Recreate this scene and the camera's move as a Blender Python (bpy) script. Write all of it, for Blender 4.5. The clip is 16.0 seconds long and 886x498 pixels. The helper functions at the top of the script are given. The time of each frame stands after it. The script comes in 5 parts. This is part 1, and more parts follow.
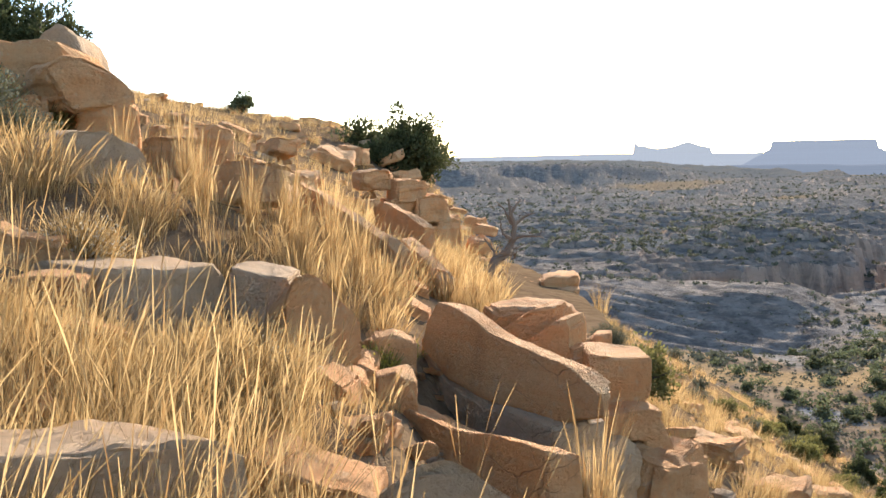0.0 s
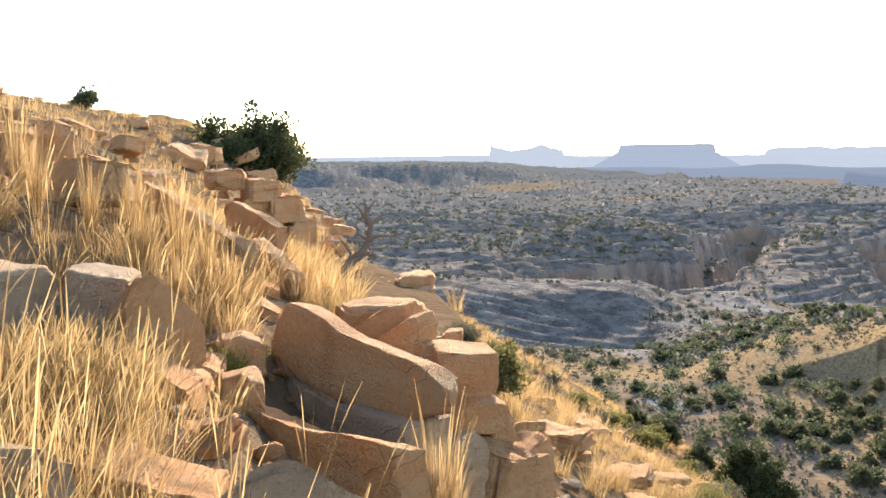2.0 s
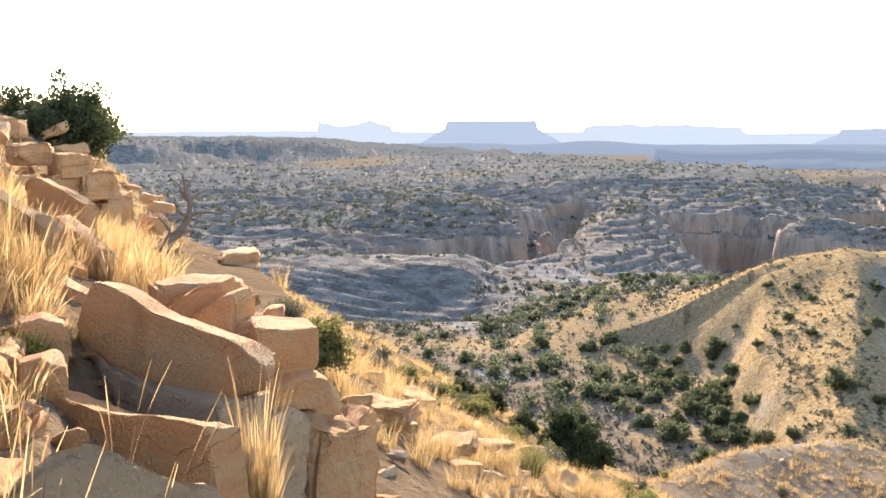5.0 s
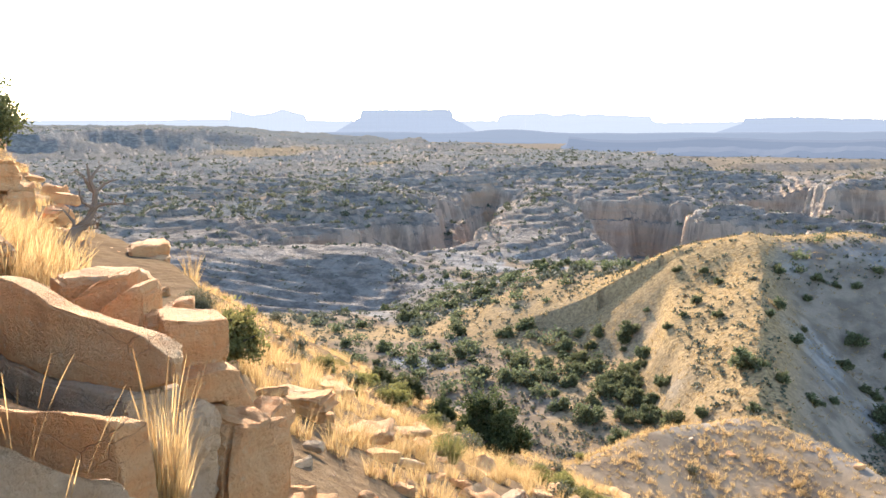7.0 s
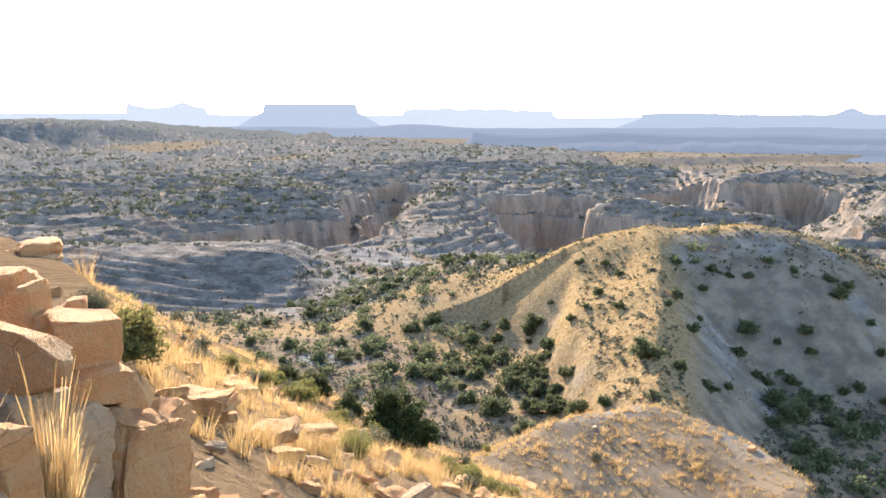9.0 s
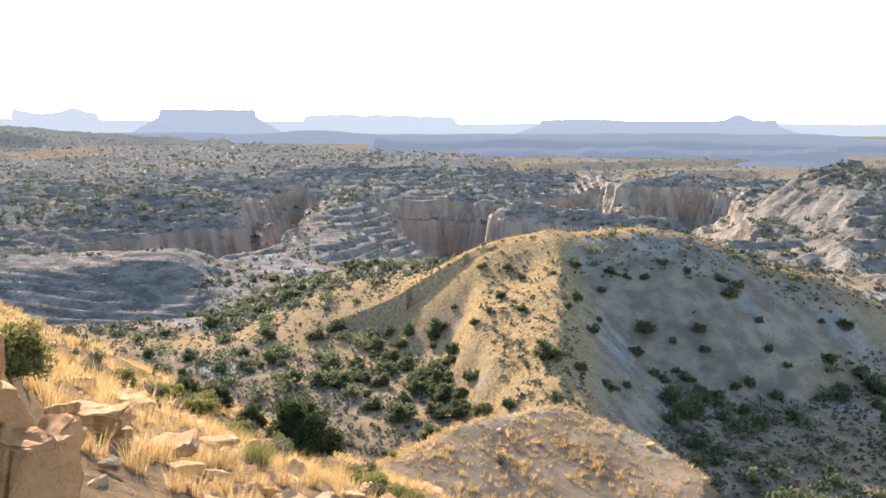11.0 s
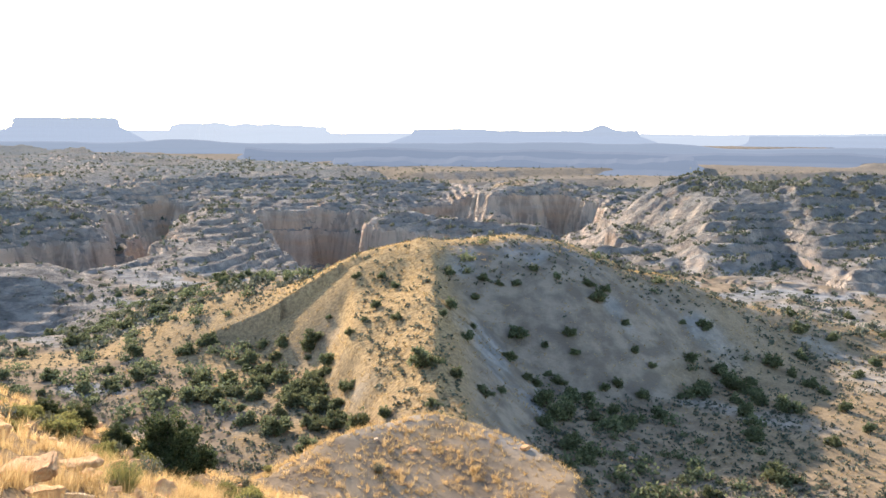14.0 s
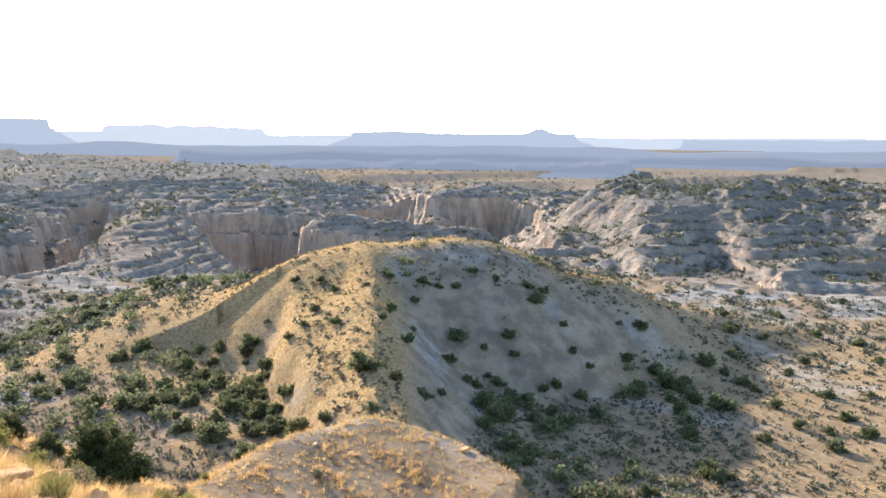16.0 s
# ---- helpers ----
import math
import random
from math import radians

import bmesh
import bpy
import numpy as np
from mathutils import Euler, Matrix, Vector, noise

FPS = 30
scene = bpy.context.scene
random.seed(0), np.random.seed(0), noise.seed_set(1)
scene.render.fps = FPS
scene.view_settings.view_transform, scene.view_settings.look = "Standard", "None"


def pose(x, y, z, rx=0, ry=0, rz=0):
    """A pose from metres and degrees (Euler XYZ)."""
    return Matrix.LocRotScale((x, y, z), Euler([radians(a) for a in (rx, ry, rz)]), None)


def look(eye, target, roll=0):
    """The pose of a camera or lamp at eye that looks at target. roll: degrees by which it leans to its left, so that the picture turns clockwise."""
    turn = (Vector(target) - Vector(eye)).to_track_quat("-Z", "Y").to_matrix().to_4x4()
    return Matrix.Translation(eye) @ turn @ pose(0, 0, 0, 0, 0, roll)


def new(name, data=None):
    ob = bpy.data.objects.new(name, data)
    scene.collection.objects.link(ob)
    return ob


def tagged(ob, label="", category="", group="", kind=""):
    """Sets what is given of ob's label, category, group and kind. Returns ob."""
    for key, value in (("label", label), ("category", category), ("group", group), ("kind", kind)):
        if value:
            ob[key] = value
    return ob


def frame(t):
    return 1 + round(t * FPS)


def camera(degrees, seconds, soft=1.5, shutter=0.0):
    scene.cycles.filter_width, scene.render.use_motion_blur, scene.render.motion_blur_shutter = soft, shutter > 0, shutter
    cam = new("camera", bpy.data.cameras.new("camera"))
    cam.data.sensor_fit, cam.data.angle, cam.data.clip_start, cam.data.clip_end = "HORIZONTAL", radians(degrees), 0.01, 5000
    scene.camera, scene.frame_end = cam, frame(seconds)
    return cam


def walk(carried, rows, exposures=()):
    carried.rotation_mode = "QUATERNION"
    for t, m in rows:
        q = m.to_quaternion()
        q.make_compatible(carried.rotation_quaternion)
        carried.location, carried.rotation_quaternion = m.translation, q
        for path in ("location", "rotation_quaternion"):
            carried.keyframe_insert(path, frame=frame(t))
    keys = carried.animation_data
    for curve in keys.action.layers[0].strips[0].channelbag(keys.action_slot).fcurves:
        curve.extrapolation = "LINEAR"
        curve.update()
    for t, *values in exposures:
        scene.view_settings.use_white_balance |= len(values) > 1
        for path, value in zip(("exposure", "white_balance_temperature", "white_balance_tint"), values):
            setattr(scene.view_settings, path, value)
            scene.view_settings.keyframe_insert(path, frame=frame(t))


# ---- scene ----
EXPO = 1.97
cam = camera(52.03, 16.0)
EYE = 1.5
# seconds, metres right, ahead and up from the first eye, yaw, pitch, roll
ROWS = [
    (0.0, -0.000, 0.000, -0.000, 0.00, -5.66, 0.85),
    (0.5, 0.019, -0.013, 0.000, -2.02, -5.47, 0.88),
    (1.0, 0.037, -0.022, -0.001, -4.23, -5.44, 0.71),
    (1.5, 0.055, -0.028, -0.005, -6.58, -5.52, 0.60),
    (2.0, 0.071, -0.035, -0.008, -8.86, -5.72, 0.35),
    (2.5, 0.086, -0.040, -0.011, -11.04, -5.95, 0.12),
    (3.0, 0.102, -0.045, -0.017, -13.12, -6.20, 0.04),
    (3.5, 0.118, -0.047, -0.020, -15.03, -6.48, 0.06),
    (4.0, 0.134, -0.050, -0.023, -16.73, -6.77, 0.11),
    (6.5, 0.179, -0.100, -0.027, -23.45, -7.82, -0.17),
    (7.0, 0.188, -0.110, -0.027, -24.87, -7.96, -0.01),
    (7.5, 0.201, -0.122, -0.027, -26.31, -8.10, 0.19),
    (8.0, 0.211, -0.126, -0.029, -27.80, -8.22, 0.18),
    (8.5, 0.220, -0.122, -0.031, -29.30, -8.28, 0.00),
    (9.0, 0.226, -0.120, -0.031, -30.81, -8.27, -0.22),
    (11.5, 0.268, -0.151, -0.027, -38.45, -7.76, -0.35),
    (12.0, 0.271, -0.153, -0.027, -39.91, -7.64, -0.55),
    (12.5, 0.281, -0.152, -0.031, -41.32, -7.50, -0.66),
    (13.0, 0.291, -0.146, -0.040, -42.64, -7.37, -0.63),
    (13.5, 0.300, -0.139, -0.057, -43.84, -7.29, -0.54),
    (14.0, 0.307, -0.132, -0.070, -44.92, -7.25, -0.41),
    (14.5, 0.311, -0.125, -0.074, -45.88, -7.22, -0.38),
    (15.0, 0.310, -0.123, -0.074, -46.78, -7.16, -0.42),
    (15.5, 0.309, -0.125, -0.072, -47.73, -7.10, -0.51),
    (16.0, 0.313, -0.129, -0.067, -48.74, -7.04, -0.64),
]
walk(cam, [(t, pose(x, y, EYE + z, 90 + pitch, roll, yaw)) for t, x, y, z, yaw, pitch, roll in ROWS],
     [(t, EXPO + e) for t, e in ((0.0, -0.46), (2.0, -0.22), (4.0, 0.0), (7.0, 0.15), (9.0, 0.1), (12.5, -0.05), (16.0, 0.0))])

# ---- light ----
SUN_AZ, SUN_EL = 17.0, 19.5
world = bpy.data.worlds.new("sky")
scene.world = world
world.use_nodes = True
wn = world.node_tree
sky = wn.nodes.new("ShaderNodeTexSky")
sky.sky_type, sky.sun_disc = "NISHITA", False
sky.sun_elevation, sky.sun_rotation = radians(SUN_EL), radians(SUN_AZ)
sky.altitude, sky.air_density, sky.dust_density, sky.ozone_density = 1500, 1.0, 1.2, 1.0
wn.links.new(sky.outputs[0], wn.nodes["Background"].inputs[0])
wn.nodes["Background"].inputs[1].default_value = 0.15
sun_data = bpy.data.lights.new("sun", "SUN")
sun_data.energy, sun_data.angle, sun_data.color = 4.2, radians(0.55), (1.0, 0.89, 0.75)
sun = new("sun", sun_data)
sun.matrix_world = look((300 * math.sin(radians(SUN_AZ)), 300 * math.cos(radians(SUN_AZ)), 300 * math.tan(radians(SUN_EL))), (0, 0, 0))

# ---- small tools ----
rng = np.random.default_rng(7)


def hash2(ix, iy, seed):
    h = (ix.astype(np.int64) * 374761393 + iy.astype(np.int64) * 668265263 + seed * 1442695041) & 0xFFFFFFFF
    h = ((h ^ (h >> 13)) * 1274126177) & 0xFFFFFFFF
    h = ((h ^ (h >> 16)) * 2246822519) & 0xFFFFFFFF
    return ((h ^ (h >> 15)) & 0xFFFFFF) / 8388607.5 - 1.0


def vnoise(x, y, seed=0):
    """Smooth noise from -1 to 1 on a lattice of unit cells."""
    ix, iy = np.floor(x), np.floor(y)
    fx, fy = x - ix, y - iy
    ux, uy = fx * fx * fx * (fx * (fx * 6 - 15) + 10), fy * fy * fy * (fy * (fy * 6 - 15) + 10)
    a, b = hash2(ix, iy, seed), hash2(ix + 1, iy, seed)
    c, d = hash2(ix, iy + 1, seed), hash2(ix + 1, iy + 1, seed)
    return (a + (b - a) * ux) * (1 - uy) + (c + (d - c) * ux) * uy


def fbm(x, y, size, octaves=4, seed=0, gain=0.5):
    total, amp, norm = 0.0, 1.0, 0.0
    for k in range(octaves):
        total = total + amp * vnoise(x / size + 17.3 * k, y / size - 9.1 * k, seed + k)
        norm += amp
        amp, size = amp * gain, size * 0.5
    return total / norm


def ridged(x, y, size, octaves=3, seed=0):
    total, amp, norm = 0.0, 1.0, 0.0
    for k in range(octaves):
        total = total + amp * (1 - 2 * np.abs(vnoise(x / size + 5.7 * k, y / size + 3.3 * k, seed + k)))
        norm += amp
        amp, size = amp * 0.5, size * 0.47
    return total / norm


def step(a, b, x):
    t = np.clip((x - a) / (b - a), 0, 1)
    return t * t * (3 - 2 * t)


def smax(a, b, k):
    h = np.clip(0.5 + 0.5 * (a - b) / k, 0, 1)
    return b + (a - b) * h + k * h * (1 - h)


def smin(a, b, k):
    return -smax(-a, -b, k)


def polar(az, d):
    return d * math.sin(radians(az)), d * math.cos(radians(az))


def along(x, y, knots):
    """Of a line of (azimuth, distance, value): the distance to it (right of its run positive), and its value there."""
    best = np.full(np.shape(x), 1e9)
    side, value = np.zeros(np.shape(x)), np.zeros(np.shape(x))
    for (a0, d0, v0), (a1, d1, v1) in zip(knots[:-1], knots[1:]):
        (px, py), (qx, qy) = polar(a0, d0), polar(a1, d1)
        ux, uy = qx - px, qy - py
        n2 = ux * ux + uy * uy
        t = np.clip(((x - px) * ux + (y - py) * uy) / n2, 0, 1)
        ex, ey = x - px - t * ux, y - py - t * uy
        r = np.hypot(ex, ey)
        s = np.where(ux * ey - uy * ex > 0, -1.0, 1.0)
        near = r < best
        best, side, value = np.where(near, r, best), np.where(near, s, side), np.where(near, v0 + t * (v1 - v0), value)
    return best * side, value


# ---- the lie of the land ----
RIDGE = [(34, 76, -30), (39, 86, -30.4), (44.5, 93, -28.6), (45.5, 110, -33.5), (44.4, 150, -26.8), (44.2, 186, -20.8), (50, 192, -20.4), (57, 205, -29), (64, 225, -40), (72, 250, -50)]
RADIAL = [(45.5, 110, -33.5), (44.4, 150, -26.8), (44.2, 186, -20.8), (44.0, 215, -22.5)]
SHOULDER = [(30, 66, -26.2), (35, 76, -27.3), (38.7, 83, -27.3), (41.6, 89, -28), (44.5, 93, -28.4), (49.7, 88, -29.3), (52.7, 82, -29.3), (55.3, 76, -29.6), (60, 67, -31.5), (66, 60, -34)]
# canyon: its outline as azimuth and distance, near rim first, then back along the far rim
CANYON = [(10.5, 366), (14, 346), (18, 340), (22, 345), (25.5, 362), (27.4, 392), (30, 410), (37, 345), (40, 385), (45, 395), (50, 385), (54, 372), (55.6, 400), (55.4, 520), (54.6, 610), (52.5, 640), (50.5, 632), (48.4, 612), (47.4, 630), (46.3, 662), (45.2, 672), (43.6, 655), (42.2, 620), (41.0, 585), (39.6, 562), (37.5, 588), (35.8, 578), (33, 592), (30, 618), (27.6, 655), (26.2, 612), (25.0, 545), (25.2, 480), (25.0, 446), (23.6, 428), (21, 417), (18, 411), (15, 398)]
SPUR_RING = [(24.6, 318), (26.6, 372), (27.9, 425), (28.5, 470), (29.8, 502), (31.6, 508), (33.1, 482), (34.6, 440), (36.6, 385), (38.6, 338)]
SPUR = [(29.2, 310, -48.5), (29.6, 345, -45.8), (30.2, 400, -41.6), (30.7, 440, -38.0), (31.3, 486, -34.8)]
FIN_RING = [(39.7, 492), (40.7, 515), (43, 528), (47, 536), (51, 545), (53, 505), (49, 486), (45, 480), (42, 476), (40.4, 478)]
FIN = [(40.0, 496, -52.0), (41.4, 500, -41.8), (43.2, 503, -43.0), (45, 508, -45.5), (49.6, 515, -49.5), (53, 520, -52)]
KNOLL = [(56.6, 560, -25), (58.4, 475, -17.0), (62.3, 455, -19), (64.2, 455, -23.5), (66.5, 470, -19), (72, 470, -18.5), (80, 460, -18)]
OUTCROP = [(62, 330, -50), (68, 322, -43), (76, 320, -40)]


def ridge_line(x, y, knots, r0, slope, right=None, soft=2.0):
    """The height of a rounded ridge with the crest through knots; right: the slope of the flank to the right of its run."""
    right = slope if right is None else right
    top = np.full(np.shape(x), -1e4)
    for k0, k1 in zip(knots[:-1], knots[1:]):
        s, crest = along(x, y, [k0, k1])
        r = np.abs(s)
        steep = slope + (right - slope) * step(-soft, soft, s)
        top = smax(top, crest - np.where(r < r0, r * r / (2 * r0), r - r0 / 2) * steep, 1.5)
    return top


def region(x, y, ring):
    """How far outside a closed outline of (azimuth, distance) a place lies; negative inside."""
    pts = [polar(a, d) for a, d in ring]
    best, inside = np.full(np.shape(x), 1e12), np.zeros(np.shape(x), bool)
    for (px, py), (qx, qy) in zip(pts, pts[1:] + pts[:1]):
        ux, uy = qx - px, qy - py
        t = np.clip(((x - px) * ux + (y - py) * uy) / (ux * ux + uy * uy), 0, 1)
        best = np.minimum(best, (x - px - t * ux) ** 2 + (y - py - t * uy) ** 2)
        if abs(uy) > 1e-9:
            inside ^= ((py > y) != (qy > y)) & (x < px + (y - py) * ux / uy)
    return np.sqrt(best) * np.where(inside, -1.0, 1.0)


def terrace(z, height, sharp, wander):
    """Beds of rock: the slope z broken into level treads and short risers."""
    k = z / height + wander
    f = k - np.floor(k)
    return z + height * (step(1 - sharp, 1.0, f) - f)


def flutes(x, y):
    """Buttresses and clefts in a canyon wall."""
    return 8 * ridged(x, y, 52, 2, 51) + 5 * ridged(x, y, 21, 2, 53) + 2.2 * ridged(x, y, 9, 2, 56) - 7


def canyon_edge(x, y):
    wx, wy = x + 5 * fbm(x, y, 70, 2, 20), y + 5 * fbm(x, y, 70, 2, 30)
    return region(wx, wy, CANYON) + flutes(x, y)


def bench_edge(y):
    return np.interp(y, (0, 4, 6.5, 8, 10, 18, 25, 33, 45, 60), (0.85, 0.85, 1.0, 1.4, 2.15, 3.0, 3.4, 1.6, 0.9, -1.0))


def hill(x, y):
    d = np.hypot(x, y)
    e = bench_edge(y) + 0.25 * fbm(x, y, 2.5, 2, 8)
    z = np.where(x < 0, -0.5 * x, -0.18 * np.minimum(x, np.maximum(e, 0)) - 0.61 * np.maximum(x - np.maximum(e, 0), 0)) - 0.05 * y
    z = z - 1.35 * step(-0.2, 0.9, x - e) * step(60, 40, d) - 0.22 * step(9, 6, d)
    z = z + 0.45 * step(6.3, 8, y) * step(26, 14, y) * step(1.3, 0.1, x) * step(-4.0, -2.2, x)
    # rubble heaped behind the low slabs
    z = z + 0.26 * step(-1.7, -1.0, x) * step(0.15, -0.35, x) * step(4.0, 4.7, y) * step(7.8, 6.6, y)
    # a shoulder of ledges ahead
    z = z + 3.3 * np.exp(-((x + 3) / 7.5) ** 2 - ((y - 52) / 17) ** 2) * step(3.5, -2, x)
    z = smin(z, 5.6, 3)
    z = z - 0.9 * np.maximum(0, d - 80) - 0.010 * np.maximum(0, d - 62) ** 1.5
    z = z + 0.35 * fbm(x, y, 9, 3, 3) * step(3, 14, d) + 0.10 * fbm(x, y, 1.6, 3, 5) * step(1, 5, d)
    # thin beds of rock that crop out along the contour
    bed = z / 0.55 + 0.5 * fbm(x, y, 7, 2, 9)
    return z + 0.16 * (step(0.55, 0.95, bed - np.floor(bed)) - (bed - np.floor(bed))) * step(12, 20, d)


def shoulder(x, y):
    """The hill's toe: a flat-topped rib that breaks off steeply on its far side."""
    az, d = np.degrees(np.arctan2(x, y)), np.hypot(x, y)
    bend = az + 0.8 * fbm(x, y, 9, 2, 64)
    line = sum(np.interp(bend + k, [p[0] for p in SHOULDER], [p[1] for p in SHOULDER]) for k in (-1.5, 0, 1.5)) / 3
    crest = sum(np.interp(az + k, [p[0] for p in SHOULDER], [p[2] for p in SHOULDER]) for k in (-1, 0, 1)) / 3
    s = line - d
    r = np.abs(s)
    far = 0.75 * np.where(r < 6, r * r / 12, r - 3)
    near = 0.10 * np.where(r < 5, r * r / 10, r - 2.5) + 0.5 * np.maximum(r - 26, 0)
    z = crest - far + (far - near) * step(-1.5, 1.5, s)
    # beyond its right-hand end the rib falls away
    return z - 1.2 * np.maximum(30 - az, 0) - 1.6 * np.maximum(az - 54, 0)


def mound(x, y):
    d = np.hypot(x, y)
    wide = ridge_line(x, y, RIDGE[5:], 24.0, 0.62, 0.84, 26.0)
    thin = ridge_line(x, y, RIDGE[2:6], 3.5, 0.76, 0.92)
    # the broad lit flank to the left of the crest, which breaks off along a gully
    s, crest = along(x, y, RADIAL)
    s = s + 3.0 * fbm(x, y, 20, 3, 66)
    left = np.maximum(-s, 0)
    flank = crest - 0.36 * left - 1.2 * np.maximum(left - np.interp(d, (100, 150, 190, 210), (7, 12, 17, 19)), 0) - 1.0 * np.maximum(d - 200, 0) - 3.0 * np.maximum(s, 0)
    wide = smax(wide, np.where((d > 105) & (d < 240), flank, -200.0), 2.0)
    z = smax(smax(wide, thin, 3.0), shoulder(x, y), 2.0)
    gully = ridged(x + 6 * fbm(x, y, 20, 2, 63), y, 19, 2, 61)
    flank = step(0.5, 7.0, np.maximum(-22 - z, 0) * 0.4)
    return z + 0.9 * gully * flank + 0.4 * fbm(x, y, 12, 3, 62)


def basin_edge(az):
    """Where the wooded tableland ends and the wide basin behind it begins."""
    return np.interp(az, (10, 20, 25, 30, 35.4, 38.9, 41.6, 45, 47, 54, 57, 62, 76), (3600, 2400, 1580, 1330, 1090, 880, 750, 790, 705, 705, 760, 900, 900))


def far_country(x, y):
    """The tableland, the canyon cut into it and the basin beyond."""
    d = np.hypot(x, y)
    az = np.degrees(np.arctan2(x, y))
    near = np.interp(az, (0, 20, 26, 28, 32, 39.6, 42, 45.2, 47, 50.5, 53.5, 57, 76), (-43, -42.5, -41.5, -41, -42.5, -42.5, -46, -49, -36.5, -33, -36, -40, -44))
    back = np.interp(az, (0, 14, 25, 31, 36, 39, 42, 46, 50, 57, 76), (-42, -41, -36, -34, -30.5, -28.5, -34, -37, -35, -40, -44))
    front = np.interp(az, (0, 24, 30, 40, 55, 76), (-45.5, -45.5, -47, -47, -46, -46))
    base = front + (near - front) * step(345, 395, d) + (back - near) * step(620, 850, d)
    swell = 6.5 * fbm(x, y, 150, 3, 40) + 7.0 * ridged(x, y, 95, 4, 42) + 1.6 * fbm(x, y, 22, 3, 41)
    base = base + swell * (0.2 + 0.8 * step(385, 480, d)) * (0.45 + 0.55 * step(34, 24, az))
    base = base + 5.0 * np.exp(-((az - 20.5) / 3.6) ** 2 - ((d - 505) / 70) ** 2)
    base = terrace(base, 2.6, 0.35, 0.9 * fbm(x, y, 60, 3, 52))
    # escarpment ahead, the basin to the right of it with its own low scarps
    base = base + 27 * step(1330, 1450, d + 130 * fbm(x, y, 240, 4, 45)) * step(20, 9, az)
    low = step(0, 70, d + 50 * fbm(x, y, 160, 3, 47) - basin_edge(az))
    rise = fbm(x * 0.4, y * 0.8, 460, 4, 48) * 2.6 + step(1100, 2600, d) * 1.2
    rise = (np.floor(rise) + step(0.86, 1.0, rise - np.floor(rise))) * 9.0
    base = base + low * (-64 + rise - base)
    # the walls: a rounded lip, a sheer upper wall, a bench, a lower wall
    e = canyon_edge(x, y)
    dome = step(11, 15, az) * step(27.5, 25.5, az) * step(380, 400, d)
    lip = -(5.5 + 3 * dome) * np.exp(-np.maximum(e, 0) / (20.0 + 18 * dome)) + 2.6 * ridged(x, y, 33, 3, 18) * np.exp(-np.maximum(e, 0) / 60.0)
    lip = terrace(lip, 1.7, 0.3, 0.8 * fbm(x, y, 30, 2, 57))
    ledge = 9 * step(-0.2, 0.3, fbm(x, y, 80, 2, 54))
    wall = -12 * step(2.5, -2, e) - 22 * step(-2 - 0.6 * ledge, -8 - 0.6 * ledge, e) - 32 * step(-13 - ledge, -22 - ledge, e) - 16 * step(-20, -60, e)
    far = base + lip + wall
    for ring, crest, fall, r0 in ((SPUR_RING, SPUR, 0.34, 14.0), (FIN_RING, FIN, 0.30, 5.0)):
        sx, sy = x + 3.5 * fbm(x, y, 34, 3, 22), y + 3.5 * fbm(x, y, 34, 3, 23)
        top = ridge_line(sx, sy, crest, r0, fall) + 1.6 * ridged(x, y, 24, 3, 24)
        top = terrace(top, 2.0, 0.4, 0.8 * fbm(x, y, 30, 3, 26))
        r = region(sx, sy, ring) + 3.2 * ridged(x, y, 19, 2, 25) + 1.6 * ridged(x, y, 8, 2, 27)
        far = np.maximum(far, top - 2.5 * np.exp(-np.maximum(-r, 0) / 6.0) - 50 * step(-1, 7, r) - 2.0 * np.maximum(r, 0))
    wx, wy = x + 9 * fbm(x, y, 80, 2, 20), y + 9 * fbm(x, y, 80, 2, 30)
    knoll = smax(ridge_line(wx, wy, KNOLL, 40.0, 0.27), ridge_line(wx, wy, OUTCROP, 16.0, 0.75), 3.0)
    knoll = knoll + 5.0 * ridged(x, y, 70, 4, 58) - 2.0 - 9 * np.exp(-((az - 66.3 + 0.02 * (d - 330)) / 1.6) ** 2) * step(440, 360, d)
    knoll = terrace(knoll, 3.6, 0.5, 1.2 * fbm(x, y, 50, 3, 59)) + 0.7 * ridged(x, y, 9, 2, 60)
    return np.where(d > 280, smax(far, knoll - 32 * step(61.5, 52.6, az + 0.8 * fbm(x, y, 40, 3, 19)), 2.0), far)


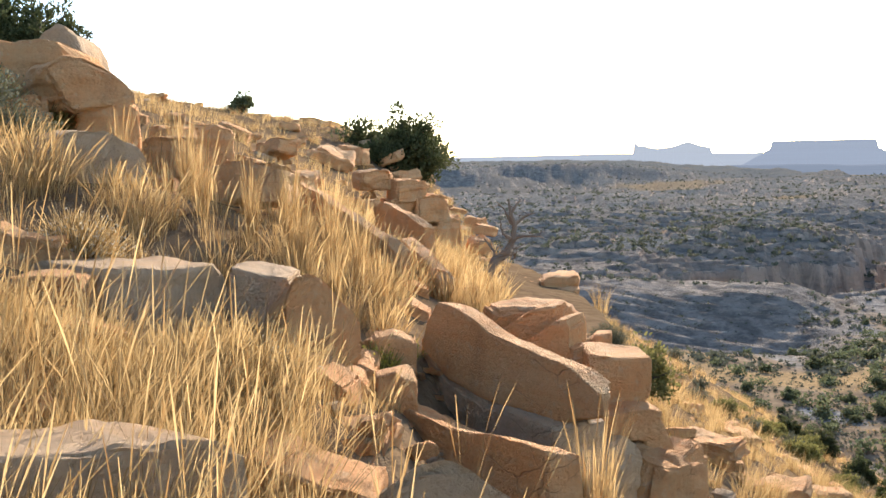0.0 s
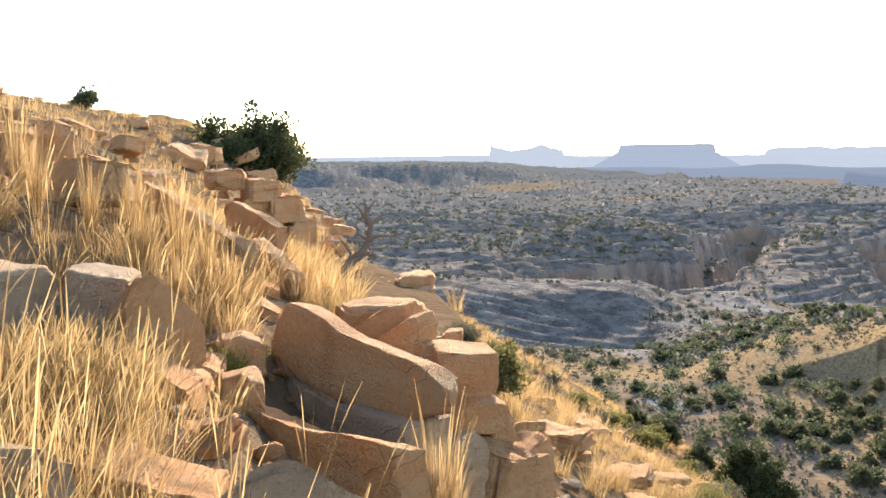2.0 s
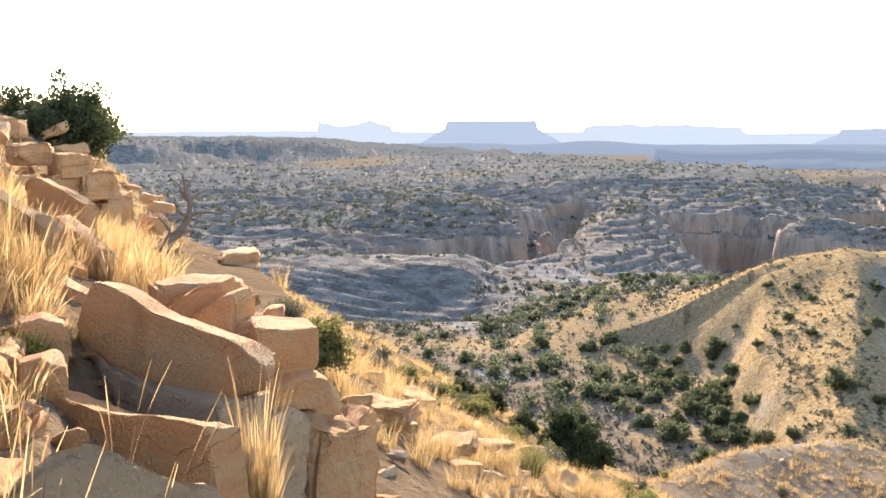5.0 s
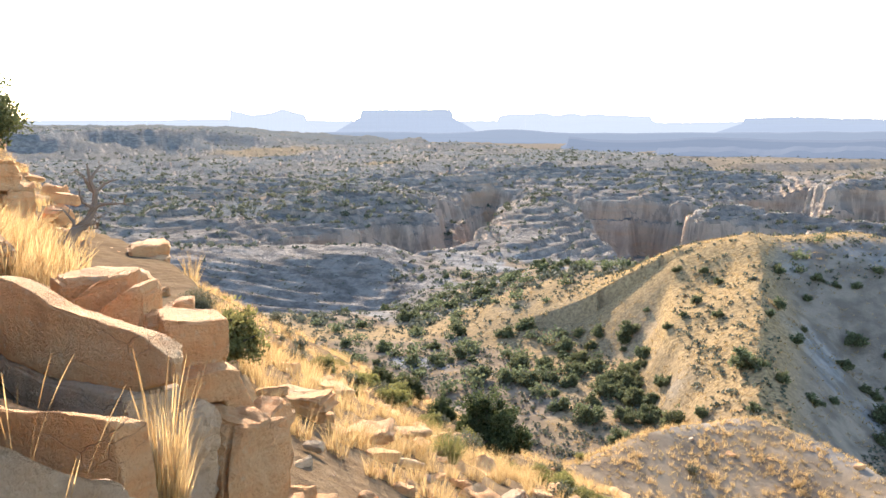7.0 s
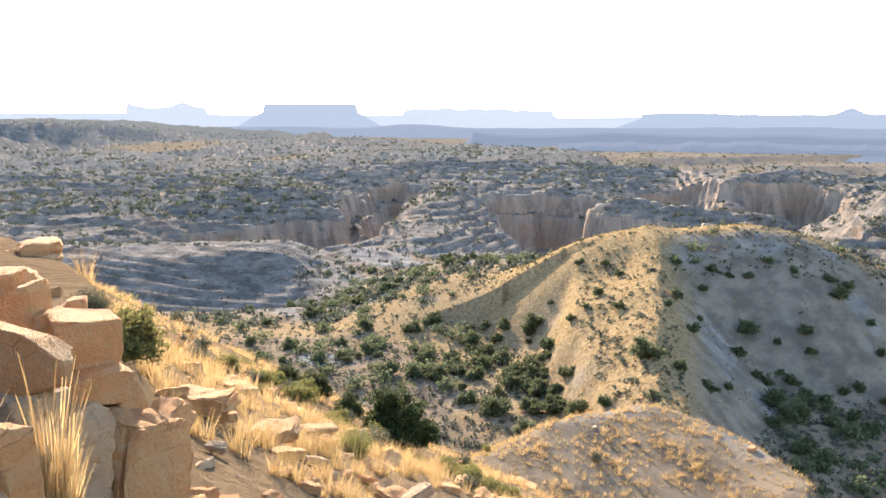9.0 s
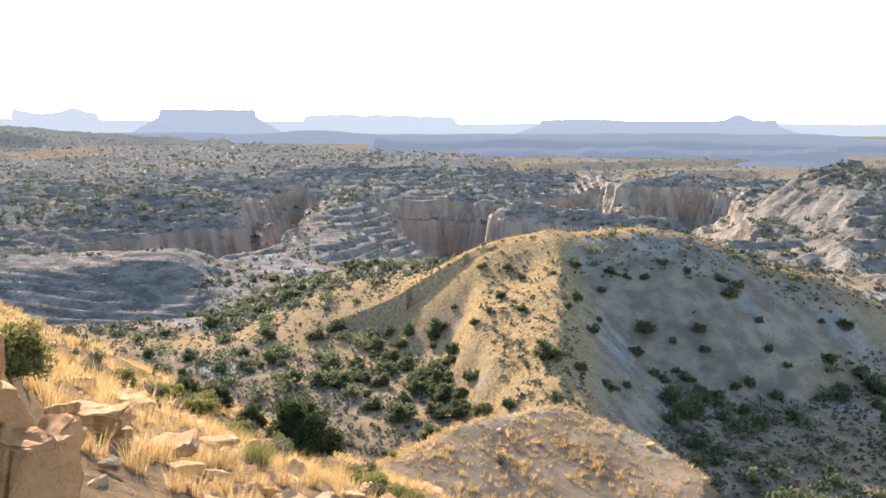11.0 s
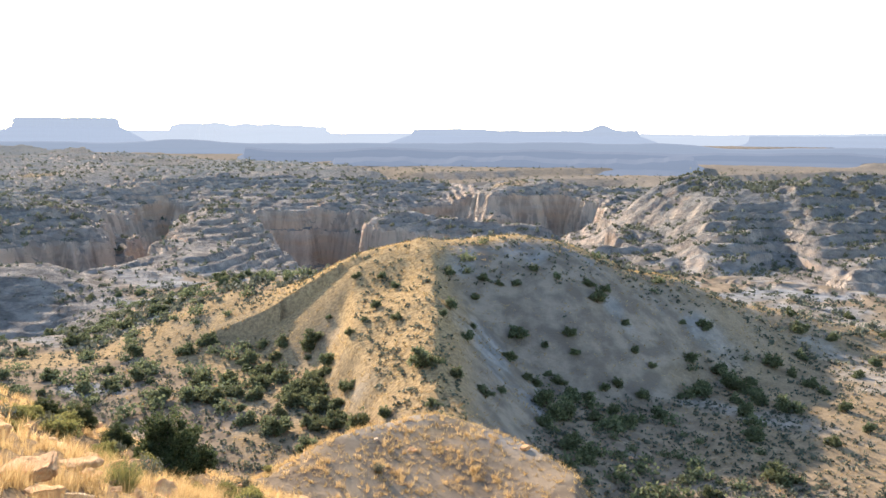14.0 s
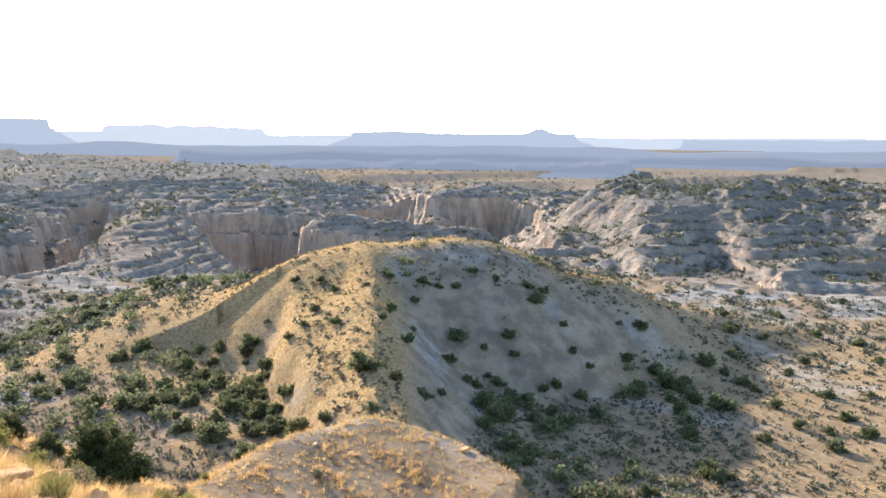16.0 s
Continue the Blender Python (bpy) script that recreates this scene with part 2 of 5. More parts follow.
def land(x, y):
    """Height of the ground. x, y: arrays in metres."""
    d = np.hypot(x, y)
    az = np.degrees(np.arctan2(x, y))
    far = np.zeros(np.shape(x))
    out = d > 150
    if out.any():
        far[out] = far_country(x[out], y[out])
    # the basin in front of the canyon and behind the near hill
    valley = -41 - 7 * step(140, 270, d) + 1.3 * fbm(x, y, 40, 3, 70) - 4 * step(48, 60, az) * step(260, 140, d)
    valley = valley + 10.5 * step(23, 34, az + 2 * fbm(x, y, 50, 2, 77)) * step(43, 38, az) * step(158, 212, d) * step(300, 235, d)
    rim_d = np.interp(az, (-20, 6, 14, 19, 24, 40, 60, 80), (205, 215, 238, 262, 300, 320, 310, 270))
    z = valley + (far - valley) * step(rim_d - 30, rim_d + 15, d + 10 * fbm(x, y, 30, 3, 71))
    slab = (d > 205) & (d < 345) & (az > -5) & (az < 26)
    face = np.interp(d, (0, 224, 258, 299, 314, 345), (-46.5, -46.5, -55, -43.5, -41.5, -44)) + 1.6 * ridged(x, y, 44, 3, 72) + 1.2 * fbm(x, y, 60, 2, 73)
    face = terrace(face + 0.10 * x, 1.8, 0.75, 0.8 * fbm(x, y, 40, 3, 74)) - 0.10 * x
    keep = step(24.5, 20.5, az + 0.6 * fbm(x, y, 30, 2, 75)) * step(212, 230, d + 6 * fbm(x, y, 26, 3, 76)) * step(343, 332, d)
    z = np.where(slab, z + (face - z) * keep, z)
    mid = (d > 20) & (d < 300)
    if mid.any():
        z[mid] += (smax(z[mid], mound(x[mid], y[mid]), 2.5 + 5.5 * step(165, 195, d[mid])) - z[mid]) * step(300, 250, d[mid])
    near = d < 200
    if near.any():
        z[near] = smax(z[near], hill(x[near], y[near]), 1.2 * step(40, 70, d[near]) + 0.01)
    return z


# ---- materials ----
def material(name, rough=0.9, gloss=0.1):
    m = bpy.data.materials.new(name)
    m.use_nodes = True
    b = m.node_tree.nodes["Principled BSDF"]
    b.inputs["Roughness"].default_value = rough
    b.inputs["Specular IOR Level"].default_value = gloss
    return m, m.node_tree, b


class Nodes:
    """Short names for the nodes of one material."""

    def __init__(self, tree):
        self.t = tree

    def add(self, kind, **inputs):
        n = self.t.nodes.new(kind)
        for k, v in inputs.items():
            self.put(n, k, v)
        return n

    def put(self, n, key, v):
        sock = n.inputs[int(key[1:])] if key[0] == "i" and key[1:].isdigit() else n.inputs[key]
        if isinstance(v, bpy.types.NodeSocket):
            self.t.links.new(v, sock)
        else:
            sock.default_value = v

    def coord(self, kind="Object"):
        return self.t.nodes.new("ShaderNodeTexCoord").outputs[kind]

    def stretch(self, vec, scale):
        n = self.add("ShaderNodeMapping", Vector=vec)
        n.inputs["Scale"].default_value = scale
        return n.outputs[0]

    def noise(self, vec, scale, detail=5, rough=0.6):
        return self.add("ShaderNodeTexNoise", Vector=vec, Scale=scale, Detail=detail, Roughness=rough).outputs[0]

    def ramp(self, v, a, b):
        n = self.add("ShaderNodeMapRange", Value=v)
        n.inputs["From Min"].default_value, n.inputs["From Max"].default_value = a, b
        return n.outputs[0]

    def mix(self, f, a, b, mode="MIX"):
        n = self.t.nodes.new("ShaderNodeMix")
        n.data_type, n.blend_type = "RGBA", mode
        for sock, v in ((n.inputs[0], f), (n.inputs[6], a), (n.inputs[7], b)):
            if isinstance(v, bpy.types.NodeSocket):
                self.t.links.new(v, sock)
            else:
                sock.default_value = (*v, 1) if isinstance(v, tuple) else v
        return n.outputs[2]

    def math(self, op, a, b=0.5):
        n = self.t.nodes.new("ShaderNodeMath")
        n.operation = op
        self.put(n, "i0", a), self.put(n, "i1", b)
        return n.outputs[0]

    def attr(self, name):
        n = self.t.nodes.new("ShaderNodeAttribute")
        n.attribute_name = name
        return n.outputs["Fac"]

    def bump(self, h, strength, dist):
        return self.add("ShaderNodeBump", Height=h, Strength=strength, Distance=dist).outputs[0]


def ground_material():
    m, t, b = material("ground_earth", 1.0, 0.0)
    n = Nodes(t)
    p = n.coord()
    fine, mid, big = n.noise(p, 3.0), n.noise(p, 0.22), n.noise(p, 0.03)
    earth = n.mix(n.ramp(fine, 0.35, 0.65), (0.115, 0.073, 0.043), (0.185, 0.124, 0.077))
    straw = n.mix(n.ramp(n.noise(p, 1.6, 6, 0.7), 0.38, 0.62), (0.19, 0.128, 0.066), (0.42, 0.285, 0.145))
    pale = n.mix(n.ramp(mid, 0.4, 0.62), (0.15, 0.144, 0.135), (0.29, 0.275, 0.255))
    flats = n.mix(n.ramp(mid, 0.42, 0.6), (0.165, 0.122, 0.084), (0.26, 0.19, 0.125))
    rockn = n.noise(n.stretch(p, (0.13, 0.13, 0.30)), 1.0, 10, 0.72)
    strata = n.noise(n.stretch(p, (0.006, 0.006, 0.22)), 1.0, 5, 0.6)
    streak = n.noise(n.stretch(p, (0.17, 0.17, 0.014)), 1.0, 6, 0.62)
    rock = n.mix(n.ramp(rockn, 0.43, 0.58), (0.18, 0.155, 0.134), (0.35, 0.298, 0.25))
    geo = t.nodes.new("ShaderNodeNewGeometry")
    upright = n.ramp(n.add("ShaderNodeSeparateXYZ", Vector=geo.outputs["True Normal"]).outputs[2], 0.84, 0.55)
    cliff = n.mix(n.ramp(streak, 0.42, 0.56), (0.31, 0.245, 0.20), (0.64, 0.485, 0.365))
    rust = n.noise(n.stretch(p, (0.012, 0.012, 0.02)), 1.0, 4, 0.6)
    cliff = n.mix(n.math("MULTIPLY", n.ramp(rust, 0.5, 0.62), 0.6), cliff, (0.66, 0.40, 0.24))
    cliff = n.mix(n.math("MULTIPLY", n.ramp(strata, 0.42, 0.58), 0.45), cliff, (0.52, 0.41, 0.32))
    rock = n.mix(upright, rock, cliff)
    scrub = n.mix(n.ramp(n.noise(p, 0.5, 4), 0.4, 0.6), (0.098, 0.099, 0.094), (0.185, 0.18, 0.166))
    c = n.mix(n.attr("earth"), flats, earth)
    c = n.mix(n.attr("pale"), c, pale)
    c = n.mix(n.attr("scrub"), c, scrub)
    c = n.mix(n.attr("rock"), c, rock)
    c = n.mix(n.attr("straw"), c, straw)
    n.put(b, "Base Color", c)
    h = n.math("ADD", n.math("MULTIPLY", rockn, 1.0), n.math("MULTIPLY", n.noise(p, 2.2, 6, 0.7), 0.35))
    wide = n.math("MULTIPLY", rockn, n.math("ADD", n.attr("rock"), n.math("MULTIPLY", n.attr("scrub"), 0.6)))
    crag = n.add("ShaderNodeBump", Height=n.math("ADD", wide, n.math("MULTIPLY", n.math("MULTIPLY", streak, upright), n.attr("rock"))), Strength=0.8, Distance=4.0).outputs[0]
    fine_bump = n.add("ShaderNodeBump", Height=h, Strength=0.7, Distance=0.6, Normal=crag).outputs[0]
    n.put(b, "Normal", fine_bump)
    return m


def stone_material(name, warm, cool, fleck):
    m, t, b = material(name, 0.88)
    n = Nodes(t)
    p = n.coord()
    info = t.nodes.new("ShaderNodeObjectInfo")
    tone = n.ramp(info.outputs["Random"], -0.3, 1.6)
    coarse, fine = n.noise(p, 1.7, 6, 0.62), n.noise(p, 22, 6, 0.7)
    bed = n.noise(n.stretch(p, (0.5, 0.5, 9)), 1.0, 6, 0.65)
    c = n.mix(n.ramp(coarse, 0.36, 0.64), warm, cool)
    c = n.mix(n.math("MULTIPLY", n.ramp(bed, 0.45, 0.62), 0.35), c, fleck)
    c = n.mix(n.math("MULTIPLY", n.ramp(fine, 0.5, 0.72), 0.4), c, tuple(v * 0.55 for v in warm))
    c = n.mix(n.math("MULTIPLY", tone, 0.3), c, (0.56, 0.34, 0.18))
    stain = n.noise(n.stretch(p, (2.2, 2.2, 0.7)), 1.0, 6, 0.7)
    c = n.mix(n.math("MULTIPLY", n.ramp(stain, 0.54, 0.72), 0.4), c, tuple(v * 0.5 for v in cool))
    blotch = n.noise(p, 9, 4, 0.6)
    c = n.mix(n.math("MULTIPLY", n.ramp(blotch, 0.58, 0.68), 0.5), c, (0.68, 0.48, 0.29))
    bent = n.add("ShaderNodeMixRGB", Fac=0.16, Color1=p, Color2=n.add("ShaderNodeTexNoise", Vector=p, Scale=3.0, Detail=4).outputs[1]).outputs[0]
    net = n.add("ShaderNodeTexVoronoi", Vector=n.stretch(bent, (1.0, 1.0, 1.7)), Scale=2.3)
    net.feature = "DISTANCE_TO_EDGE"
    crack = n.math("MULTIPLY", n.ramp(net.outputs[0], 0.011, 0.0), n.ramp(n.noise(p, 1.3, 2), 0.56, 0.66))
    c = n.mix(n.math("MULTIPLY", crack, 0.5), c, tuple(v * 0.22 for v in warm))
    n.put(b, "Base Color", c)
    h = n.math("ADD", n.noise(p, 6, 12, 0.78), n.math("MULTIPLY", bed, 0.3))
    h = n.math("SUBTRACT", h, n.math("MULTIPLY", crack, 0.5))
    pits = n.math("MULTIPLY", n.ramp(n.noise(p, 34, 3, 0.5), 0.34, 0.48), 0.15)
    n.put(b, "Normal", n.bump(n.math("ADD", h, pits), 1.0, 0.10))
    return m


def leaf_material(name, dark, light, trans=0.3):
    m, t, b = material(name, 0.8, 0.1)
    n = Nodes(t)
    geo = t.nodes.new("ShaderNodeNewGeometry")
    info = t.nodes.new("ShaderNodeObjectInfo")
    c = n.mix(geo.outputs["Random Per Island"], dark, light)
    c = n.mix(n.math("MULTIPLY", info.outputs["Random"], 0.35), c, (0.10, 0.085, 0.035))
    n.put(b, "Base Color", c)
    tr = n.add("ShaderNodeBsdfTranslucent", Color=c)
    mixs = n.add("ShaderNodeMixShader", Fac=trans)
    t.links.new(b.outputs[0], mixs.inputs[1])
    t.links.new(tr.outputs[0], mixs.inputs[2])
    t.links.new(mixs.outputs[0], t.nodes["Material Output"].inputs[0])
    return m


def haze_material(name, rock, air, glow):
    """Far-off mesas and scarps, with haze painted on as emission of the air's colour."""
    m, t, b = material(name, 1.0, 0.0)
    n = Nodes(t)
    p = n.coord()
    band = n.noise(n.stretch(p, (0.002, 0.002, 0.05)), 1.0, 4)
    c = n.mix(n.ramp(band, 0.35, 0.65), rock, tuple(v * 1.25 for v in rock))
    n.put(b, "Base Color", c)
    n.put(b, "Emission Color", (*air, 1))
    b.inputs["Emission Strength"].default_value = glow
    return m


GROUND = ground_material()
STONE = stone_material("tan_sandstone", (0.80, 0.36, 0.135), (0.72, 0.405, 0.19), (0.80, 0.52, 0.28))
GREY_STONE = stone_material("grey_sandstone", (0.68, 0.44, 0.25), (0.58, 0.42, 0.28), (0.74, 0.53, 0.34))
STRAW = leaf_material("dry_grass", (0.27, 0.15, 0.055), (0.70, 0.48, 0.225), 0.52)
GREEN = leaf_material("juniper_leaf", (0.036, 0.048, 0.02), (0.115, 0.128, 0.054), 0.35)
# juniper leaf again, paled and greyed to put haze into its colour
HAZED_GREEN = leaf_material("hazed_juniper_leaf", (0.075, 0.082, 0.06), (0.14, 0.14, 0.10), 0.25)
MID_GREEN = leaf_material("juniper_spray", (0.075, 0.088, 0.045), (0.19, 0.20, 0.10), 0.35)
BUSH = leaf_material("sage_leaf", (0.065, 0.06, 0.035), (0.14, 0.125, 0.065), 0.3)
SAGE_LEAF = leaf_material("grey_sage_leaf", (0.095, 0.10, 0.07), (0.19, 0.185, 0.13), 0.3)
EPHEDRA = leaf_material("green_stem", (0.13, 0.125, 0.042), (0.31, 0.27, 0.09), 0.45)
FLOWER = leaf_material("dry_flower", (0.44, 0.36, 0.24), (0.66, 0.58, 0.46), 0.5)
YELLOW = leaf_material("yellow_flower", (0.42, 0.34, 0.04), (0.66, 0.55, 0.10), 0.45)
DEAD_WOOD = material("dead_wood", 0.9)[0]
DEAD_WOOD.node_tree.nodes["Principled BSDF"].inputs["Base Color"].default_value = (0.20, 0.145, 0.105, 1)
BARK = material("grey_bark", 0.95)[0]
BARK.node_tree.nodes["Principled BSDF"].inputs["Base Color"].default_value = (0.10, 0.075, 0.055, 1)
# the second colour is emitted and stands in for haze
HAZE_NEAR = haze_material("mesa_near_haze_glow", (0.05, 0.05, 0.055), (0.118, 0.136, 0.172), 1.0)
HAZE_BASIN = haze_material("scarp_haze_glow", (0.03, 0.03, 0.033), (0.068, 0.082, 0.112), 1.0)
HAZE_BENCH = haze_material("bench_haze_glow", (0.03, 0.03, 0.033), (0.09, 0.106, 0.138), 1.0)
HAZE_FAR = haze_material("mesa_far_haze_glow", (0.05, 0.05, 0.055), (0.165, 0.182, 0.212), 1.0)


# ---- meshes ----
def mesh_of(name, verts, faces, mat, smooth=False):
    """A mesh from arrays; faces all have the same number of corners."""
    verts, faces = np.asarray(verts, float), np.asarray(faces, int)
    me = bpy.data.meshes.new(name)
    k = faces.shape[1]
    me.vertices.add(len(verts))
    me.vertices.foreach_set("co", verts.ravel())
    me.loops.add(faces.size)
    me.loops.foreach_set("vertex_index", faces.ravel())
    me.polygons.add(len(faces))
    me.polygons.foreach_set("loop_start", np.arange(len(faces)) * k)
    me.polygons.foreach_set("use_smooth", np.full(len(faces), smooth))
    me.update(calc_edges=True)
    me.materials.append(mat)
    return me


def part(name, bm, mat, parent, label=""):
    me = bpy.data.meshes.new(name)
    bm.to_mesh(me)
    bm.free()
    me.materials.append(mat)
    return child(name, me, parent, label)


def child(name, me, parent, label=""):
    ob = new(name, me)
    ob.parent = parent
    return tagged(ob, label)


# ---- the ground: one sheet, finer where the camera sees it ----
def ground_sheet():
    az = np.concatenate([np.arange(-180, -40, 4.0), np.arange(-40, -31, 0.5), np.arange(-31, 0, 0.26), np.arange(0, 78, 0.105), np.arange(78, 90, 0.5), np.arange(90, 178, 4.0), [180.0]])
    d = np.concatenate([[0.02, 0.5], 1.0 * 1.035 ** np.arange(0, 126), np.arange(80, 300, 1.4), np.arange(300, 760, 2.0), 760 * 1.018 ** np.arange(0, 110)])
    d = d[d < 4900]
    d = np.append(np.unique(d), 4950)
    A, D = np.meshgrid(np.radians(az), d)
    X, Y = D * np.sin(A), D * np.cos(A)
    Z = land(X, Y)
    rows, cols = X.shape
    i = np.arange(rows - 1)[:, None] * cols + np.arange(cols - 1)[None, :]
    faces = np.stack([i, i + 1, i + cols + 1, i + cols], -1).reshape(-1, 4)[:, ::-1]
    me = mesh_of("ground", np.stack([X, Y, Z], -1).reshape(-1, 3), faces, GROUND, True)
    gz, gx = np.gradient(Z, axis=0), np.gradient(Z, axis=1)
    sl = np.hypot(gz / np.maximum(np.gradient(D, axis=0), 1e-3), gx / np.maximum(D * np.gradient(A, axis=1), 1e-3))
    AZ = np.degrees(A)
    hillside = step(-1.2, 0.2, hill(X, Y) - Z) * step(120, 95, D)
    s, _ = along(X, Y, RIDGE)
    patch = fbm(X, Y, 30, 3, 80)
    lump = mound(X, Y)
    onmound = step(1.6, 0.4, np.abs(lump - Z)) * step(80, 92, D) * step(300, 250, D)
    straw = onmound * step(9, 1, s + 4 * patch) * step(-40, -30, lump + 4 * patch) * step(88, 104, D + 6 * patch) * np.maximum(step(-24, -13, s + 5 * patch), step(160, 180, D))
    straw = np.maximum(straw, 0.35 * onmound * step(105, 90, D) * step(-0.1, 0.2, fbm(X, Y, 7, 3, 85)))
    straw = np.maximum(straw, onmound * step(-25, -22.5, lump) * step(7, 0, s + 4 * patch))
    straw = np.maximum(straw, step(0.0, 0.22, patch + 0.3 * step(28, 36, AZ) * step(40, 37, AZ) - 0.05) * step(110, 130, D) * step(260, 220, D) * 0.75 * (1 - onmound * step(0, 4, s)))
    straw = np.maximum(straw, step(55, 60, AZ + 8 * patch) * step(300, 250, D) * step(115, 135, D) * 0.38)
    straw = np.maximum(straw, hillside * 0.15)
    pale = step(-0.05, 0.3, fbm(X, Y, 16, 4, 81) - 0.28 + 0.4 * step(215, 260, D) + 0.15 * step(24, 16, AZ)) * step(100, 160, D) * step(420, 320, D) * 0.9
    pale = np.maximum(pale * (1 - onmound), onmound * step(-0.05, 0.35, fbm(X, Y, 14, 4, 82) + 0.12 * step(12, 2, np.abs(s - 5))) * 0.8)
    pale = np.maximum(pale, 0.22 * onmound * step(1, 6, s) * step(95, 110, D))
    low = step(0, 70, D + 50 * fbm(X, Y, 160, 3, 47) - basin_edge(AZ)) * step(500, 600, D)
    edge = canyon_edge(X, Y)
    mottle = fbm(X, Y, 34, 4, 83)
    rock = np.maximum(step(0.22, 0.45, sl) * step(250, 300, D), step(70, 15, edge + 40 * mottle) * step(215, 262, D))
    rock = np.maximum(rock, step(205, 250, D) * step(27, 22, AZ) * step(400, 360, D))
    rock = np.maximum(rock, step(0.15, -0.1, mottle) * step(270, 330, D) * (0.8 - 0.5 * step(420, 560, D))) * (1 - 0.5 * low) * step(2000, 1300, D)
    rock = rock * (1 - 0.5 * step(53, 58, AZ) * step(300, 345, D))
    scrub = step(310, 420, D) * (0.7 + 0.3 * step(-0.4, 0.1, fbm(X, Y, 90, 4, 84))) * (1 - 0.6 * low)
    meadow = step(1.0, 0.5, np.hypot((AZ - 14.5) / 4.5, (D - 1290) / 110) + 0.4 * patch)
    meadow = np.maximum(meadow, step(1.0, 0.5, np.hypot((AZ - 20.6) / 1.8, (D - 930) / 55) + 0.4 * patch))
    meadow = np.maximum(meadow, step(1.0, 0.5, np.hypot((AZ - 49.2) / 1.6, (D - 668) / 22) + 0.3 * patch))
    meadow = np.maximum(meadow, 0.3 * low * step(0.12, 0.3, fbm(X * 0.5, Y, 170, 3, 86)))
    straw = np.maximum(straw, 0.55 * meadow)
    for key, val in (("straw", straw), ("pale", pale), ("rock", rock), ("scrub", scrub), ("earth", hillside)):
        at = me.attributes.new(key, "FLOAT", "POINT")
        at.data.foreach_set("value", np.clip(val, 0, 1).ravel())
    ob = new("ground", me)
    return tagged(ob, "dry desert hillside, canyon and tableland of tan earth and rock", "ground", "", "structure")


ground_sheet()


# ---- far mesas on the skyline ----
def mesa(name, az0, az1, d, top, foot, mat, label, talus=0.5, rough=0.08, bumps=(), seed=0, skirt=0.2):
    """A tableland seen end on: talus below, cliff above, an uneven rim."""
    n = int(40 + 8 * (az1 - az0))
    u = np.linspace(0, 1, n)
    az = az0 + (az1 - az0) * u
    rim = np.full(n, 1.0)
    for c, w, h in bumps:
        rim += h * np.exp(-((u - c) / w) ** 2)
    rim += rough * fbm(u * 10, u * 0 + seed, 1.0, 4, seed)
    shape = np.clip(np.minimum(u, 1 - u) / skirt, 0, 1)
    cliff = np.clip((np.minimum(u, 1 - u) - skirt * 0.93) / (skirt * 0.12), 0, 1)
    zt = foot + (top - foot) * np.maximum(talus * shape, cliff * rim)
    zm = foot + (top - foot) * talus * shape
    verts = []
    for dd, zz in ((-260, np.full(n, foot)), (-60, zm), (-45, zt), (260, zt), (420, np.full(n, foot))):
        r = d + dd + 25 * fbm(u * 14, u * 0 + 3, 1.0, 3, seed + 9)
        verts.append(np.stack([r * np.sin(np.radians(az)), r * np.cos(np.radians(az)), zz], -1))
    i = np.arange(4)[:, None] * n + np.arange(n - 1)[None, :]
    faces = np.stack([i, i + n, i + n + 1, i + 1], -1).reshape(-1, 4)
    ob = new(name, mesh_of(name, np.concatenate(verts), faces, mat, False))
    return tagged(ob, label, "mesa", "", "structure")


# haze on these is a pale blue-grey glow in their materials
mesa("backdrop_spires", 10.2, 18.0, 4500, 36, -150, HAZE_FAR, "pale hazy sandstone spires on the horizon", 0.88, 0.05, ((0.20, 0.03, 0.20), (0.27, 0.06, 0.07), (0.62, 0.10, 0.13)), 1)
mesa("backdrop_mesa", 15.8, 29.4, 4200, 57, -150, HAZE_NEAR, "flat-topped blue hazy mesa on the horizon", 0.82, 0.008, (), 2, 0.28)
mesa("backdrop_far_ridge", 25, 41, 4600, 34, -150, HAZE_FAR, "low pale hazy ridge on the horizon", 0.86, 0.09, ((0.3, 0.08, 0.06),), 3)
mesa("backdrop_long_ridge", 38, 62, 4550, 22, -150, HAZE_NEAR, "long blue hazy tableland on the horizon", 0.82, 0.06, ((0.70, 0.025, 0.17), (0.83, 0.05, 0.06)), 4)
mesa("backdrop_right_ridge", 58, 84, 4350, 2, -150, HAZE_NEAR, "long pale haze-tinted cliffed ridge on the horizon", 0.75, 0.06, (), 5)
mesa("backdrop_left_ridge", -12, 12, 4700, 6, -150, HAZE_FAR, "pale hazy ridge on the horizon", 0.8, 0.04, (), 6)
mesa("backdrop_horizon", -20, 96, 4780, 6, -150, HAZE_FAR, "pale haze-tinted low line of hills along the horizon", 0.9, 0.10, (), 7, 0.02)
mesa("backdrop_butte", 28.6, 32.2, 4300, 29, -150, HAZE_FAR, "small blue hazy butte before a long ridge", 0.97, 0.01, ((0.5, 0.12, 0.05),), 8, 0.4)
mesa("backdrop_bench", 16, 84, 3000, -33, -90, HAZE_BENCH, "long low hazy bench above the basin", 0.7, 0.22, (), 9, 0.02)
mesa("backdrop_scarp", 31, 84, 2250, -42, -90, HAZE_BASIN, "blue-grey haze-tinted flat-topped scarp across the basin", 0.7, 0.20, (), 10, 0.03)
mesa("backdrop_scarp", 36.5, 62, 1650, -47, -80, HAZE_BASIN, "blue-grey haze-tinted low scarp across the basin", 0.7, 0.25, (), 11, 0.06)

